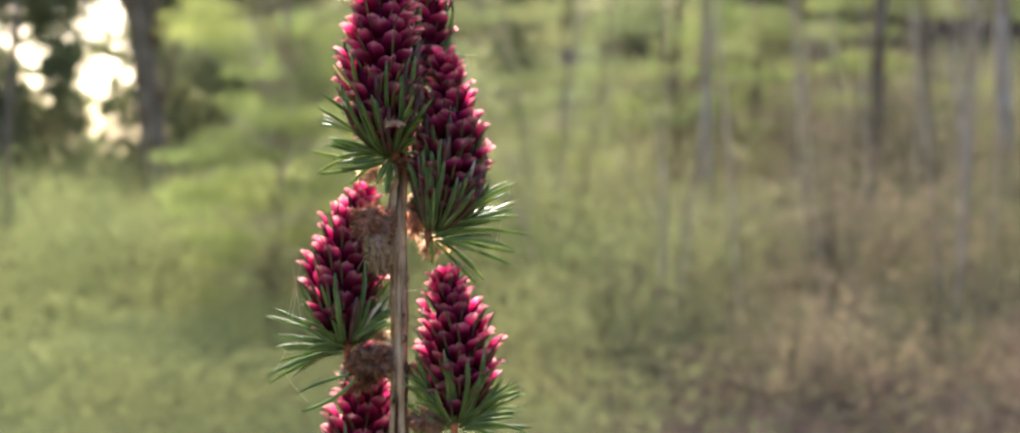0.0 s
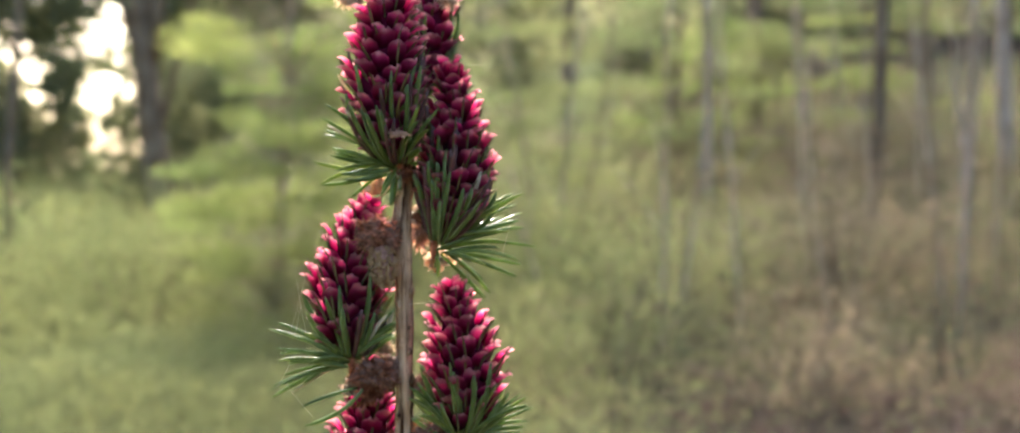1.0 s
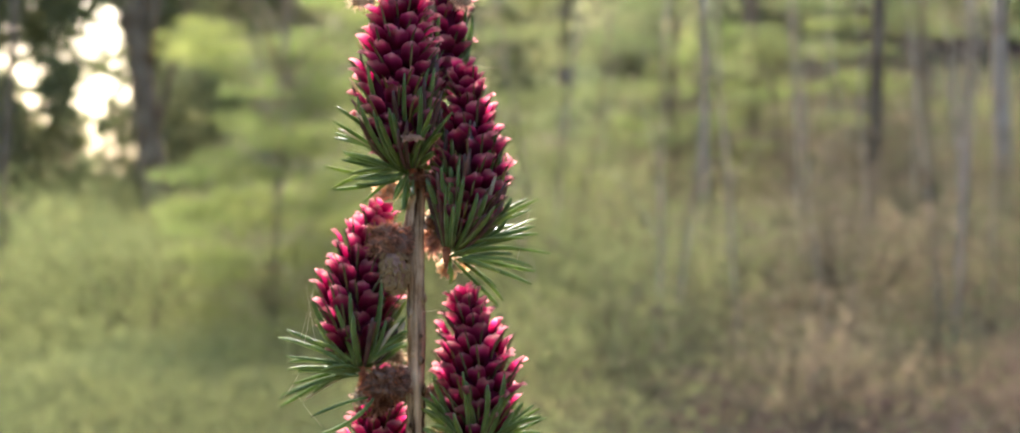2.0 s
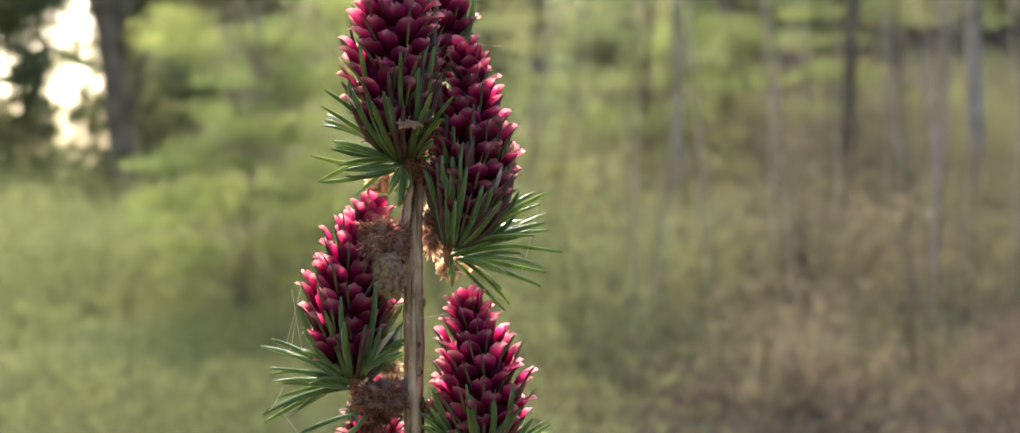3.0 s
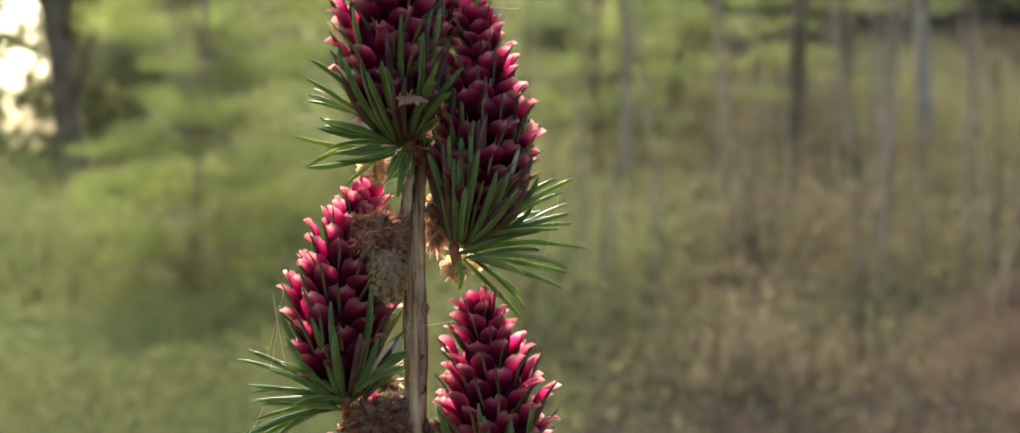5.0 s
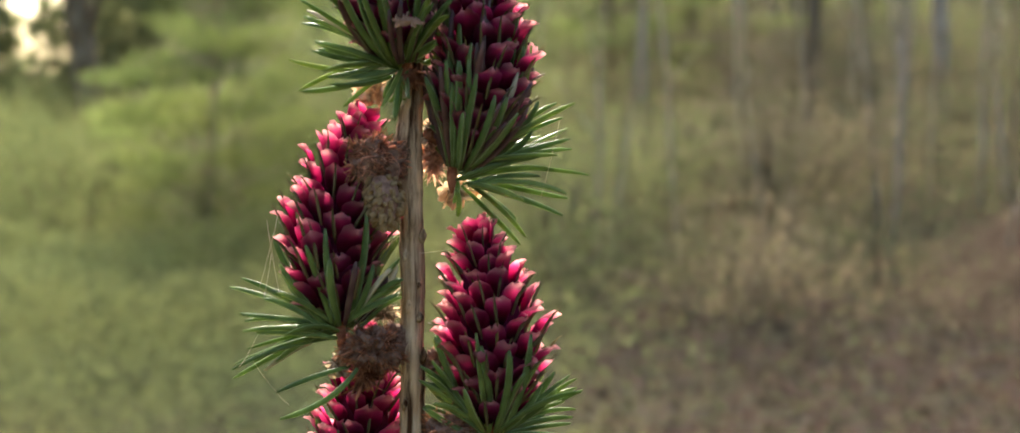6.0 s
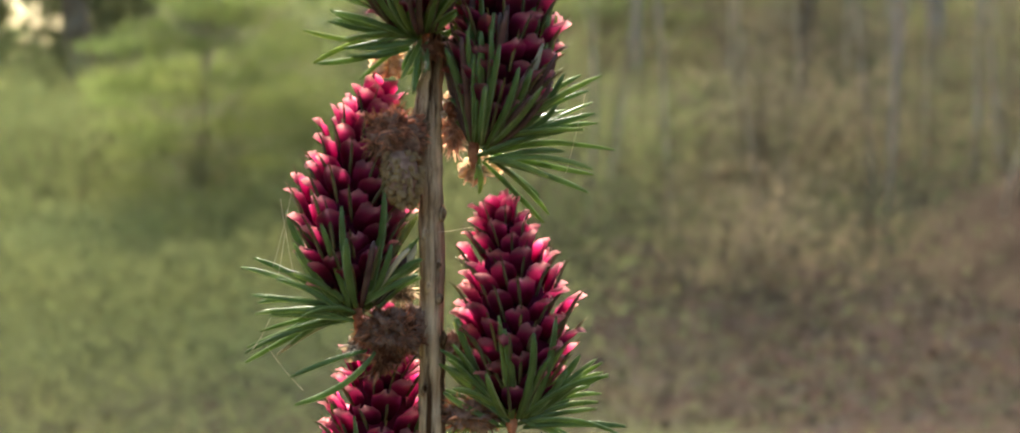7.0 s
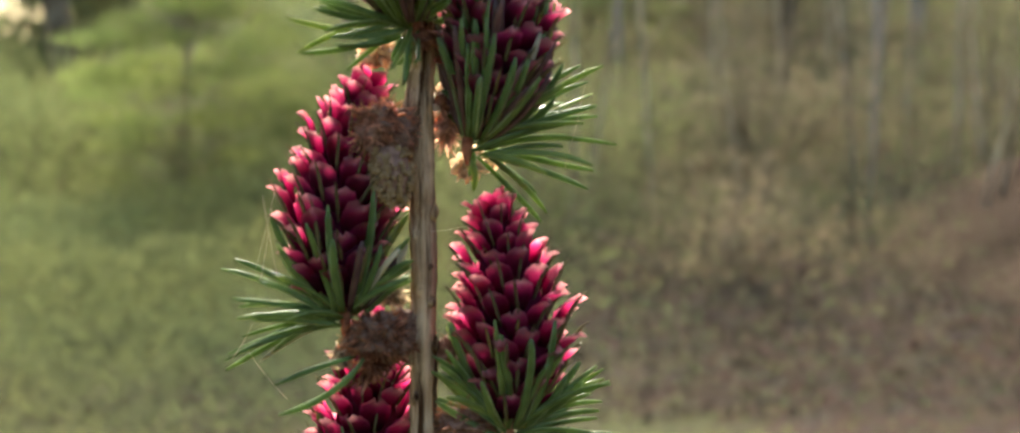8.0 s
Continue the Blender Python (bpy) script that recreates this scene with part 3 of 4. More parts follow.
def stem():
    rng = random.Random(2)
    pts, radii = [], []
    for (u0, v0), (u1, v1) in zip(STEM, STEM[1:]):
        n = 4 if v0 - v1 < 300 else 3
        for k in range(n):
            t = k / n
            pts.append(at(u0 + (u1 - u0) * t, v0 + (v1 - v0) * t) + Vector((rng.uniform(-1, 1), rng.uniform(-1, 1), 0)) * K * 0.7)
            ra, rb = THICK.get(v0, 12.5), THICK.get(v1, 12.5)
            radii.append((ra + (rb - ra) * t) * K)
    sides = 20
    v, f = tube(pts, radii, sides)
    groove = [1 + 0.09 * math.sin(k * 2.7) + 0.07 * math.sin(k * 5.1 + 1) for k in range(sides)]
    for i, p in enumerate(pts):
        for k in range(sides):
            q = v[i * sides + k]
            v[i * sides + k] = p + (q - p) * (groove[k] + 0.05 * noise.noise(Vector((k * 1.3, i * .35, 0))))
    part("stem", mesh_of("stem", v, f, MAT_STEM), larch, "pale brown ridged twig bark")


stem()


def node_bump(u, v, w, h, depth=-1.0):
    """A small bud scar that stands out of the stem."""
    c = at(u, v, depth)
    line = [c + Vector((0, 0, -h * K)), c + Vector((w * .1 * K, 0, -h * .3 * K)), c + Vector((w * .25 * K, -.0002, h * .2 * K)), c + Vector((w * .2 * K, 0, h * K))]
    vv, f = tube(line, [w * K * .25, w * K * .55, w * K * .5, w * K * .12], 9)
    part("bud_scar", mesh_of("bud_scar", vv, f, MAT_STEM), larch)


for u, v, w, h in ((632, 448, 8, 9), (612, 470, 6, 7), (616, 528, 8, 9), (628, 541, 9, 6), (632, 585, 8, 10), (611, 640, 6, 8), (628, 505, 5, 7)):
    node_bump(u, v, w, h)


def scale_mesh(seed):
    """One scale, 1 unit long: y along it, a tongue with a blunt tip, hollow towards -z, its upper part arched out."""
    rng = random.Random(seed)
    nu, nv = 7, 10
    W = 0.68 * rng.uniform(.9, 1.12)
    flare, cup, notch = rng.uniform(.08, .32), rng.uniform(.10, .30), rng.uniform(-.03, .09)
    skew, keel = rng.uniform(-.06, .06), rng.uniform(.05, .12)
    ragged = [rng.uniform(-.07, .03) for _ in range(nu)]
    verts, faces = [], []
    for layer in (0, 1):
        for j in range(nv):
            v = j / (nv - 1)
            w = W / 2 * (0.42 + 0.58 * math.sin(min(1, v / .58) * math.pi / 2))
            if v > .58:
                w *= math.sqrt(max(0.12, 1 - ((v - .58) / .43) ** 3.0))
            for i in range(nu):
                s = 2 * i / (nu - 1) - 1
                z = -cup * s * s * (.35 + .65 * v) * W * 1.3 + flare * v ** 2.6 + .05 * math.cos(s * 5 + seed * 1.7) * v * v + keel * (1 - abs(s)) ** 1.5 * v
                y = v - .06 * s * s * v + (notch * (1 - abs(s)) - notch + ragged[i] if v > .85 else 0)
                rim = i in (0, nu - 1) or j >= nv - 1
                verts.append((s * w + skew * v * v, y, z + rng.uniform(-.018, .018) * (1 + 2 * (v > .8)) - layer * (0.014 if rim else 0.055)))
    n = nu * nv
    for j in range(nv - 1):
        for i in range(nu - 1):
            a = j * nu + i
            faces.append((a, a + 1, a + nu + 1, a + nu))
            faces.append((n + a, n + a + nu, n + a + nu + 1, n + a + 1))
    rim = [i for i in range(nu)] + [j * nu + nu - 1 for j in range(1, nv)] + [(nv - 1) * nu + i for i in range(nu - 2, -1, -1)] + [j * nu for j in range(nv - 2, 0, -1)]
    for a, b in zip(rim, rim[1:] + rim[:1]):
        faces.append((a, n + a, n + b, b))
    return mesh_of("scale", verts, faces, MAT_SCALE)


def bract_mesh():
    """A narrow keeled tongue with a drawn-out point, which shows past its scale."""
    line = [Vector((0, 0, 0)), Vector((0, .35, .02)), Vector((0, .7, .05)), Vector((0, .9, .11)), Vector((0, 1.05, .20)), Vector((0, 1.18, .32))]
    v, f = tube(line, [.10, .13, .12, .08, .045, .012], 6)
    v = [Vector((p.x * 1.25, p.y, p.z * .8)) for p in v]
    return mesh_of("bract", v, f, MAT_BRACT)


SCALES = [scale_mesh(40 + i) for i in range(9)]
BRACT = bract_mesh()


def profile(u):
    return 0.62 + 0.38 * min(1, u / .28) ** .7 if u < .28 else 1 - 0.76 * ((u - .28) / .72) ** 1.9


def cone(base, bend, tip, r_max, count, seed, label, size=1.0):
    """A flowering cone along a bent axis, with spiralling scales and bracts on a dark core."""
    rng = random.Random(seed)
    axis = bezier(base, bend, tip, 41)

    def spot(u):
        i = min(39, int(u * 40))
        return axis[i].lerp(axis[i + 1], u * 40 - i), (axis[i + 1] - axis[i]).normalized()

    pts, radii = [], []
    for i in range(15):
        p, _ = spot(i / 14 * .97)
        pts.append(p)
        radii.append(r_max * .60 * profile(i / 14 * .97) * min(1, .35 + i / 4.5))
    v, f = tube(pts, radii, 14)
    core = part("cone", mesh_of("cone", v, f, MAT_CORE), larch, label)
    length = (tip - base).length
    for i in range(count):
        u = 0.03 + 0.95 * (i + .5) / count
        u = u + rng.uniform(-.006, .006)
        p, d = spot(min(u, .995))
        side = d.cross(Vector((0, 1, 0))).normalized()
        out = side.cross(d)
        phi = i * 2.39996 + rng.uniform(-.14, .14)
        radial = (side * math.cos(phi) + out * math.sin(phi)).normalized()
        R = r_max * profile(u)
        alpha = radians(26 - 8 * u ** 2 + rng.uniform(-9, 14)) if u < .90 else radians(rng.uniform(4, 16))
        way = (d * math.cos(alpha) + radial * math.sin(alpha)).normalized()
        tang = d.cross(radial).normalized()
        nrm = tang.cross(way)
        s = size * 4.6e-3 * (0.50 + .50 * profile(u)) * rng.uniform(.9, 1.12)
        start = p + radial * max(R * rng.uniform(.98, 1.09) - s * (math.sin(alpha) + .16), R * .08)
        m = Matrix((tang, way, nrm)).transposed().to_4x4()
        m.translation = start
        twist = Matrix.Rotation(rng.uniform(-.28, .28), 4, "Y") @ Matrix.Rotation(rng.uniform(-.12, .12), 4, "Z")
        part("scale", SCALES[rng.randrange(9)], core, "", m @ twist @ Matrix.Diagonal((s * rng.uniform(.92, 1.1), s, s, 1)))
        if u < .94 and rng.random() < .9:
            m2 = m.copy()
            m2.translation = start + nrm * s * .07
            reach = rng.uniform(.84, 1.0) + .14 * (1 - u)
            part("bract", BRACT, core, "", m2 @ Matrix.Rotation(rng.uniform(-.06, .20), 4, "X") @ Matrix.Rotation(rng.uniform(-.12, .12), 4, "Z") @ Matrix.Diagonal((s * (.20 + .16 * (1 - u)), s * reach, s * .45, 1)))
    return core, spot, r_max


def needle_mesh(a, mid, b, width, rng):
    """A flat, keeled needle from a by mid to b, blunt at the tip."""
    line = bezier(a, mid, b, 9)
    shape = [.55, .8, .95, 1, 1, 1, .94, .80, .34]
    verts, faces = [], []
    flat = (b - a).cross(Vector((rng.uniform(-.7, .7), -1, rng.uniform(-.5, .5)))).normalized()
    for i, p in enumerate(line):
        d = (line[min(i + 1, 8)] - line[max(i - 1, 0)]).normalized()
        w = (flat - d * flat.dot(d)).normalized()
        h = d.cross(w)
        r = width * shape[i] / 2
        verts += [p + w * r, p + w * r * .8 + h * r * .30, p - w * r * .8 + h * r * .30, p - w * r, p - w * r * .78 - h * r * .36, p + w * r * .78 - h * r * .36]
    for i in range(8):
        for k in range(6):
            q, s = i * 6 + k, i * 6 + (k + 1) % 6
            faces.append((q, s, s + 6, q + 6))
    faces += [tuple(range(6))[::-1], tuple(range(48, 54))]
    return verts, faces


def needle_of(verts, faces, dry):
    """Green, with translucent margins coloured paler as if rimmed by sun; a dry one is one colour."""
    me = mesh_of("needle", verts, faces, MAT_NEEDLE_DRY if dry else MAT_NEEDLE)
    if not dry:
        me.materials.append(MAT_NEEDLE_RIM)
        me.polygons.foreach_set("material_index", [1 if i < 48 and i % 6 in (0, 2, 3, 5) else 0 for i in range(len(faces))])
    return me


def tuft(base, fan, spot, r_max, upright, seed, label, reach=(.42, .72), dry=0.04, purple=0.1):
    """A knob with needles: a fan of given tips, and a ring of upright ones round the cone's foot."""
    rng = random.Random(seed)
    rings = [base + Vector((0, 0, dz * K)) for dz in (-16, -9, 0, 9, 16)]
    v, f = tube(rings, [1.5 * K, 4 * K, 6 * K, 6 * K, 4 * K], 12, .12, rng)
    knob = part("needle_tuft", mesh_of("needle_tuft", v, f, MAT_HUSK), larch, label)
    for u, w, depth, sag in fan:
        tip = base + (at(u, w, depth) - base) * 1.05
        a = base + Vector((rng.uniform(-8, 8), rng.uniform(-10, 6), rng.uniform(-6, 12))) * K
        a += (tip - base).normalized() * rng.uniform(2, 20) * K
        mid = a.lerp(tip, .55) + Vector((rng.uniform(-6, 6), rng.uniform(-8, 8), sag + rng.uniform(-5, 9))) * K
        vv, ff = needle_mesh(a, mid, tip, rng.uniform(5.4, 7.4) * K, rng)
        part("needle", needle_of(vv, ff, rng.random() < dry), knob)
    for i in range(upright):
        phi = 2 * math.pi * (i + rng.uniform(-1.3, 1.3)) / upright
        u1 = rng.uniform(reach[0] * .7, reach[1])
        p0, d0 = spot(.02)
        p1, d1 = spot(u1)
        pm, dm = spot(u1 * .45)
        side = dm.cross(Vector((0, 1, 0))).normalized()
        out = side.cross(dm)
        radial = side * math.cos(phi) + out * math.sin(phi)
        a = base.lerp(p0, .6) + radial * r_max * .25
        tip = p1 + radial * r_max * (profile(u1) * rng.uniform(.95, 1.14)) + Vector((rng.uniform(-5, 5), 0, 0)) * K
        mid = pm + radial * r_max * rng.uniform(.5, .98) + Vector((rng.uniform(-9, 9), 0, rng.uniform(-8, 8))) * K
        vv, ff = needle_mesh(a, mid, tip, rng.uniform(6.8, 9.8) * K, rng)
        if rng.random() < purple:
            part("long_bract", mesh_of("long_bract", vv, ff, MAT_PURPLE), knob, "purplish-brown bract")
        else:
            part("needle", needle_of(vv, ff, rng.random() < dry), knob)
    return knob


def fan_of(tips, depth, sag, seed, extra=0, spread=10):
    """Needle tips (u, v) with some depth, each with nearby companions."""
    rng = random.Random(seed)
    out = [(u, v, rng.uniform(*depth), rng.uniform(*sag)) for u, v in tips]
    for _ in range(extra):
        u, v = rng.choice(tips)
        out.append((u + rng.uniform(-spread, spread), v + rng.uniform(-spread, spread), rng.uniform(*depth), rng.uniform(*sag)))
    return out


def husk(name, centre, radii, flakes, flake_size, material, seed, label, flake_mat=None, droop=0.0, broad=1.0, core=.92):
    """A shaggy dry lump: a knobbly body with curled papery flakes standing off it; core: how much of it the body fills."""
    rng = random.Random(seed)

    def lump(n):
        return (1 + .55 * noise.noise(n * 1.5 + Vector((seed, 0, 0))) + .42 * noise.noise(n * 3.6 + Vector((0, seed, 0)))
                + .30 * noise.noise(n * 8 + Vector((seed, seed, 0))) + .20 * noise.noise(n * 19 + Vector((seed, 0, seed))))

    bm = bmesh.new()
    bmesh.ops.create_icosphere(bm, subdivisions=4, radius=1)
    for q in bm.verts:
        n = q.co.normalized()
        q.co = Vector((n.x * radii[0], n.y * radii[1], n.z * radii[2])) * lump(n) * K * core + centre
    me = bpy.data.meshes.new(name)
    bm.to_mesh(me)
    bm.free()
    me.materials.append(material)
    me.polygons.foreach_set("use_smooth", [True] * len(me.polygons))
    ob = part(name, me, larch, label)
    pieces = []
    for _ in range(int(flakes * (8 if broad == 1 else 1))):
        n = Vector((rng.gauss(0, 1), rng.gauss(0, 1), rng.gauss(0, 1))).normalized()
        p = centre + Vector((n.x * radii[0], n.y * radii[1], n.z * radii[2])) * K * (core - .06) * lump(n)
        grow = (n + Vector((rng.uniform(-.6, .6), rng.uniform(-.6, .6), rng.uniform(-.6, .6) - droop))).normalized()
        across = grow.cross(Vector((rng.uniform(-1, 1), rng.uniform(-1, 1), rng.uniform(-1, 1)))).normalized()
        up = across.cross(grow)
        L = flake_size * K * rng.uniform(.3, .8) * (1.7 if rng.random() < .05 else 1)
        w = L * (rng.uniform(.04, .12) if broad == 1 else rng.uniform(.16, .42) * broad)
        curl = (rng.uniform(-1.2, 1.2) if broad == 1 else rng.uniform(-.35, .5)) * L
        vs, fs = [], []
        for j, (t, ww) in enumerate(((0, .7), (.4, 1), (.75, .8), (1, .25))):
            c = p + grow * L * t + up * curl * t * t
            vs += [c - across * w * ww, c + up * w * .22, c + across * w * ww, c - up * w * .12]
        for j in range(3):
            for k in range(4):
                a, b = j * 4 + k, j * 4 + (k + 1) % 4
                fs.append((a, b, b + 4, a + 4))
        fs += [(3, 2, 1, 0), (12, 13, 14, 15)]
        pieces.append((vs, fs))
    v, f = joined(pieces)
    tagged(part("shaggy_fringe", mesh_of("shaggy_fringe", v, f, flake_mat or material), ob), kind="stuff")
    return ob


def pollen_cone(base, tip, radius, seed):
    """A spent male cone: a drooping egg of small crowded sacs."""
    rng = random.Random(seed)
    v, f = tube(bezier(base, base.lerp(tip, .5), tip, 7), [radius * K * q for q in (.45, .7, .8, .8, .7, .5, .25)], 12)
    body = part("pollen_cone", mesh_of("pollen_cone", v, f, MAT_HUSK_GREY), larch, "spent tan pollen cone with crowded sacs")
    v, f = tube([Vector((0, 0, -1)), Vector((0, 0, .2)), Vector((0, -.35, .9)), Vector((0, -.8, 1.3))], [.7, 1, .7, .15], 6)
    sac = mesh_of("pollen_sac", v, f, MAT_TAN)
    for i in range(230):
        t = (i + .5) / 230
        r = radius * math.sin(math.pi * (0.12 + .84 * t) ** .85) ** .6 * K * .9
        phi = i * 2.39996
        n = Vector((math.cos(phi), math.sin(phi), -.25)).normalized()
        up = Vector((0, 0, 1)) - n * n.z
        up.normalize()
        s = rng.uniform(2.0, 3.9) * K
        n = (n + Vector((rng.uniform(-.4, .4), rng.uniform(-.4, .4), rng.uniform(-.4, .4)))).normalized()
        m = Matrix((up.cross(n), up, n)).transposed().to_4x4() @ Matrix.Diagonal((s, s, s, 1))
        m.translation = base.lerp(tip, t) + n * r
        part("pollen_sac", sac, body, "", m)


CONE = "magenta flowering cone with pink-lipped scales"
# upper cone, before the stem
c_a, s_a, r_a = cone(at(606, 252, -4.5), at(578, 110, -8), at(608, -55, -5), 66 * K, 126, 1, CONE, 1.03)
tuft(at(610, 258, -3.5), fan_of([(500, 185), (505, 165), (503, 210), (487, 249), (500, 283), (522, 262), (545, 300), (520, 238), (528, 268),
                               (586, 300), (600, 312), (615, 300), (540, 215), (650, 240), (645, 232), (508, 196), (515, 228)], (-9, 1), (-14, 10), 71, 14) + [(662, 184, -12, 8), (670, 173, -11, 10), (656, 202, -12, 4), (642, 168, -13, 6), (640, 190, -13, 2)], s_a, r_a, 46, 81, "dark green needles", (.30, .62), purple=.5)
# its neighbour beyond the stem
c_b, s_b, r_b = cone(at(682, 366, -1.5), at(717, 264, -2.5), at(691, 106, -1), 63 * K, 116, 2, CONE, 1.01)
tuft(at(666, 384, -2), fan_of([(797, 302), (795, 330), (787, 318), (798, 352), (780, 346), (816, 380), (790, 400), (788, 424), (738, 428), (742, 456), (672, 424), (668, 410), (770, 372), (765, 338),
                               (642, 326), (760, 360), (750, 395)], (-6, 7), (0, 12), 72, 10, 16), s_b, r_b, 80, 82, "dark green needles", (.34, .80), purple=.42)
# the cone at the back of the top
c_z, s_z, r_z = cone(at(650, 150, 7), at(662, 60, 8), at(655, -90, 7), 52 * K, 54, 3, CONE, 1.05)
tuft(at(648, 150, 7), fan_of([(690, 66), (700, 85), (706, 95), (694, 78)], (4, 9), (-4, 6), 73, 4), s_z, r_z, 12, 83, "dark green needles")
# the cone below on the other side
c_c, s_c, r_c = cone(at(541, 548, 0), at(520, 430, 1), at(566, 318, 3), 66 * K, 98, 4, CONE, 1.01)
tuft(at(540, 562, -1), fan_of([(434, 500), (432, 537), (436, 545), (440, 577), (422, 598), (445, 592),  (470, 515), (455, 520), (605, 500), (606, 520), (604, 478), (598, 535), (478, 560), (450, 560),
                               (470, 590), (600, 510)], (-7, 5), (0, 14), 74, 16, 14), s_c, r_c, 19, 84, "dark green needles", (.22, .54), .08)
# two stray needles that arch out under the spur
for k, (foot, mid, tip, bent) in enumerate((((550, 596, -3), (505, 606, -5), (466, 625, -4), False), ((558, 598, -4), (530, 640, -6), (470, 655, -5), True))):
    vv, ff = needle_mesh(at(*foot), at(*mid), at(*tip), (5.8 + 1.2 * k) * K, random.Random(500 + k))
    part("needle", needle_of(vv, ff, False), larch, "pale green bent needle" if bent else "arching green needle")

# the lower cone
c_d, s_d, r_d = cone(at(712, 668, 0), at(722, 560, -1), at(692, 447, 0), 67 * K, 92, 5, CONE, 1.03)
tuft(at(708, 680, -1), fan_of([(803, 615), (806, 628), (800, 658), (790, 640), (805, 650), (640, 618), (636, 645), (650, 640), (632, 610), (780, 700), (820, 690), (640, 690), (770, 655), (648, 625)], (-6, 6), (0, 14), 75, 12),
     s_d, r_d, 25, 85, "dark green needles", (.26, .54))
# the lowest cone, half hidden behind the spur above it
c_e, s_e, r_e = cone(at(566, 800, 6), at(556, 690, 6), at(574, 566, 5), 65 * K, 88, 6, CONE, 1.01)
tuft(at(567, 815, 5), fan_of([(470, 760), (450, 800), (480, 840), (630, 780)], (0, 8), (0, 10), 76, 6), s_e, r_e, 18, 86, "dark green needles")

# spurs, husks and spent cones
husk("bud_husk", at(578, 362, -2.5), (33, 25, 27), 190, 14, MAT_HUSK_GREY, 1, "shaggy reddish-brown dry bud husk", MAT_FLUFF, .2, core=.85)
husk("bud_husk", at(570, 348, 3.5), (30, 8, 16), 30, 18, MAT_PALE_FLUFF, 21, "cream frayed edge of a dry bud husk", MAT_PALE_FLUFF, -.2, core=.4)
pollen_cone(at(586, 380, -3.5), at(591, 438, -4), 23, 2)
husk("bud_husk", at(648, 354, 2.0), (20, 12, 42), 60, 24, MAT_PALE_FLUFF, 3, "shaggy pinkish-cream dry bud husk", MAT_PALE_FLUFF, .0, core=.42)
husk("bud_husk", at(673, 401, 4.0), (22, 9, 14), 70, 20, MAT_PAPER, 4, "pale papery bud scales", MAT_PAPER, .5, 1.5, .5)
husk("bud_husk", at(645, 332, 0), (10, 12, 14), 30, 12, MAT_HUSK, 41, "pale papery bud scales", MAT_PAPER, -.2, 1.6)
husk("bud_husk", at(580, 283, 4.0), (24, 10, 13), 70, 20, MAT_PAPER, 5, "cream papery bud scales", MAT_PAPER, .4, 1.5, .5)
husk("bud_husk", at(617, 268, -2.5), (16, 16, 10), 40, 12, MAT_HUSK, 6, "orange-brown dry bud husk", MAT_HUSK, .4)
husk("bud_husk", at(575, 578, -2), (31, 23, 25), 200, 14, MAT_HUSK_GREY, 7, "shaggy dark brown dry bud husk", MAT_HUSK, .3, core=.85)
husk("bud_husk", at(566, 606, -2), (15, 9, 12), 30, 20, MAT_HUSK, 22, "rust-brown frayed fringe under a spur", MAT_HUSK, 1.2, core=.45)
husk("bud_husk", at(600, 572, 0), (16, 16, 22), 40, 10, MAT_HUSK_GREY, 8, "dark woody spur")
husk("wool_tuft", at(590, 536, 4), (20, 9, 11), 30, 20, MAT_WOOL, 9, "pale woolly hairs", MAT_WOOL, core=.35)
husk("bud", at(642, 594, 1), (15, 13, 14), 24, 8, MAT_HUSK_GREY, 10, "small dark brown bud")
husk("bud_husk", at(662, 668, -.5), (36, 18, 16), 70, 13, MAT_HUSK_GREY, 12, "rough brown woody spur", MAT_HUSK)
husk("bud_husk", at(538, 594, 1), (13, 9, 11), 60, 18, MAT_WOOL, 14, "pale papery bud scales", MAT_WOOL, .2, 1.4, .4)
husk("dry_flake", at(612, 206, -11.5), (13, 6, 5), 16, 11, MAT_PALE_FLUFF, 15, "withered tan scrap caught in the needles", MAT_PALE_FLUFF, 0, 1.5)
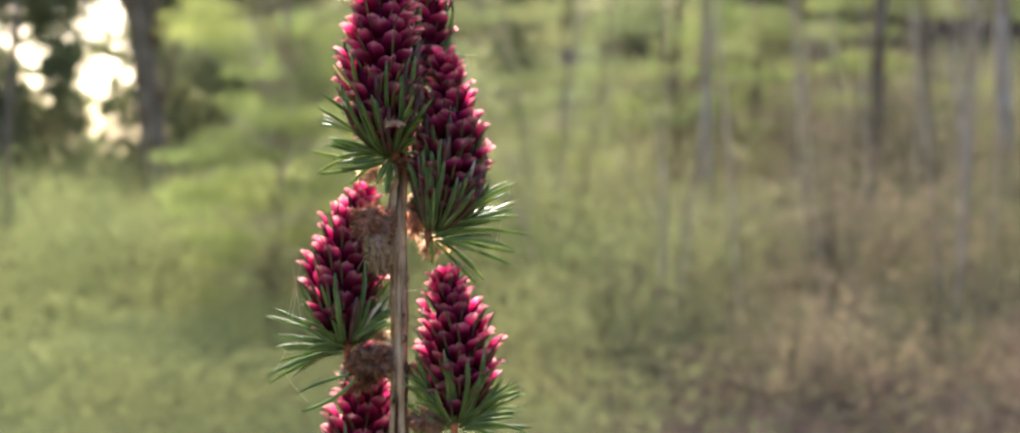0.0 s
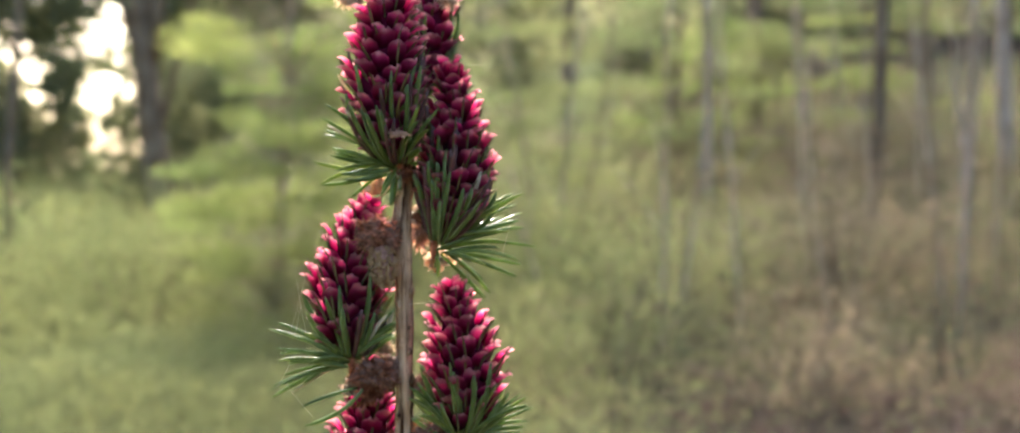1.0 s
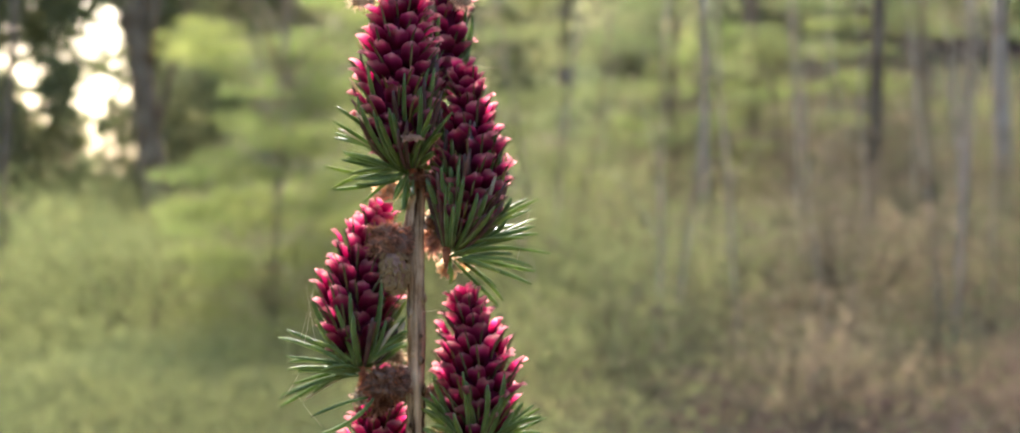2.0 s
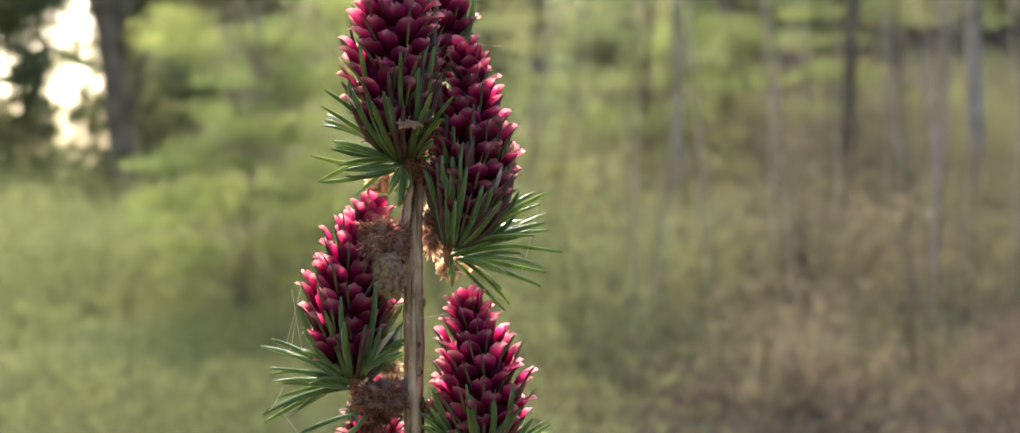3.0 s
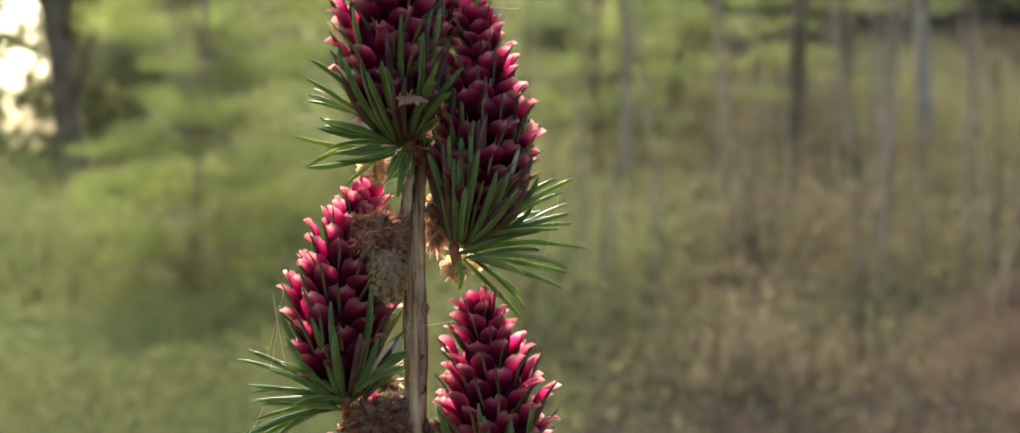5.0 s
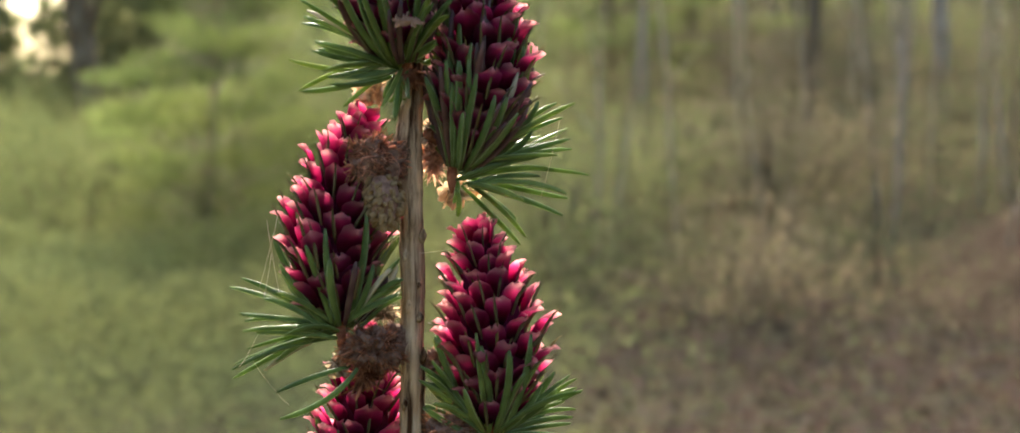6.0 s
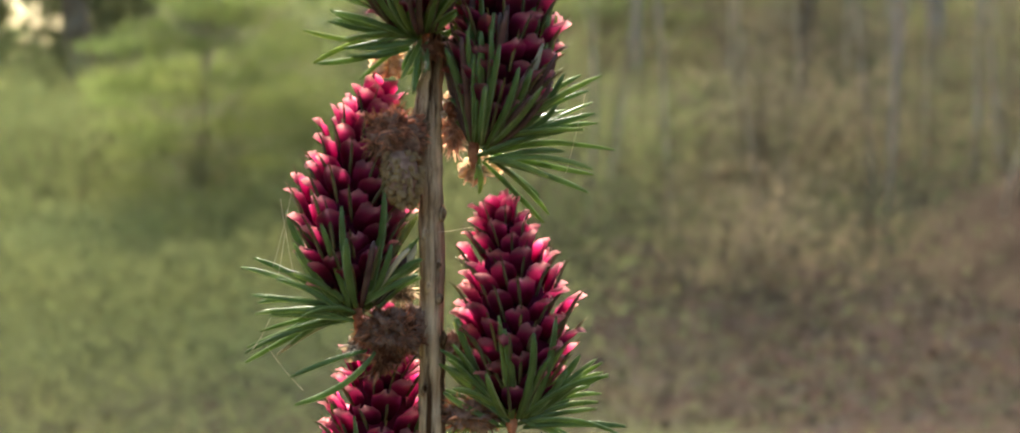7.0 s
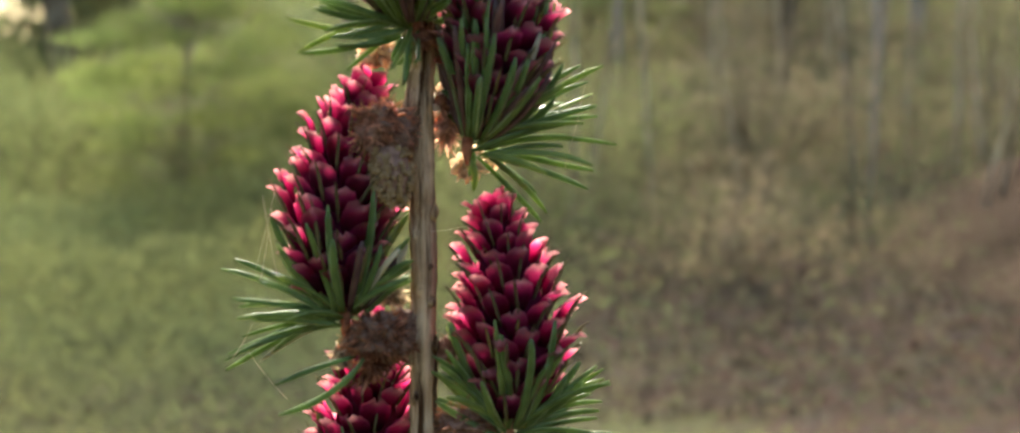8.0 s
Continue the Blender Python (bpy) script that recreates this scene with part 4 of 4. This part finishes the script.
husk("dry_flake", at(540, 2, -3), (16, 8, 8), 18, 16, MAT_WOOL, 16, "pale papery bud scales", MAT_PAPER)
husk("dry_flake", at(690, 0, 4), (14, 8, 8), 18, 16, MAT_WOOL, 17, "pale papery bud scales", MAT_PAPER)


def thread(points):
    """A strand of spider silk between needle tips."""
    line = bezier(points[0], points[0].lerp(points[1], .5) + Vector((0, 0, -6 * K)), points[1], 9)
    v, f = tube(line, [0.22 * K] * 9, 5)
    part("silk_thread", mesh_of("silk_thread", v, f, MAT_WOOL), larch, "strand of spider silk")


for a, b in (((456, 430, -3), (470, 512, -3)), ((470, 420, -2), (448, 505, -3)), ((424, 597, -2), (445, 560, -3)), ((452, 520, -4), (462, 468, 0)), ((790, 318, 2), (768, 404, 0)),
             ((628, 468, -2), (700, 452, 0)), ((606, 505, -1), (611, 560, -1)), ((745, 100, 0), (690, 92, 1)), ((720, 300, -3), (765, 290, 1)), ((440, 590, -2), (480, 640, -3))):
    thread((at(*a), at(*b)))


def motions():
    """The shoot sways a few millimetres in the breeze: seconds, sideways and up in millimetres, lean in degrees."""
    sway = [(0.0, 2.72, -0.49, 0.09), (0.5, -1.68, -0.46, 0.22), (1.0, -0.58, 0.53, -0.0), (1.5, 0.99, 0.58, -0.18), (2.0, -1.37, 0.46, 0.22),
            (2.2, -2.54, 0.48, 0.43), (3.3, 0.8, -0.42, -0.05), (3.5, -1.1, -0.65, 0.23), (4.0, -0.86, -0.0, -0.06), (4.5, 2.76, -0.15, -0.13),
            (4.7, 3.59, -0.17, -0.23), (5.8, -2.15, -0.19, 0.08), (6.0, -1.64, 0.2, -0.06), (6.5, 1.9, 0.29, -0.37), (7.0, -0.19, -0.17, -0.07),
            (7.5, -0.29, 0.24, -0.07), (8.0, -0.37, -0.07, -0.16)]
    pivot = at(645, 420)
    rows = []
    for t, dx, dz, lean in sway:
        turn = Matrix.Rotation(radians(lean), 4, "Y")
        rows.append((t, Matrix.Translation(Vector((FOOT_X + dx * 1e-3, 0, dz * 1e-3)) + pivot) @ turn @ Matrix.Translation(-pivot)))
    walk(larch, rows)


motions()
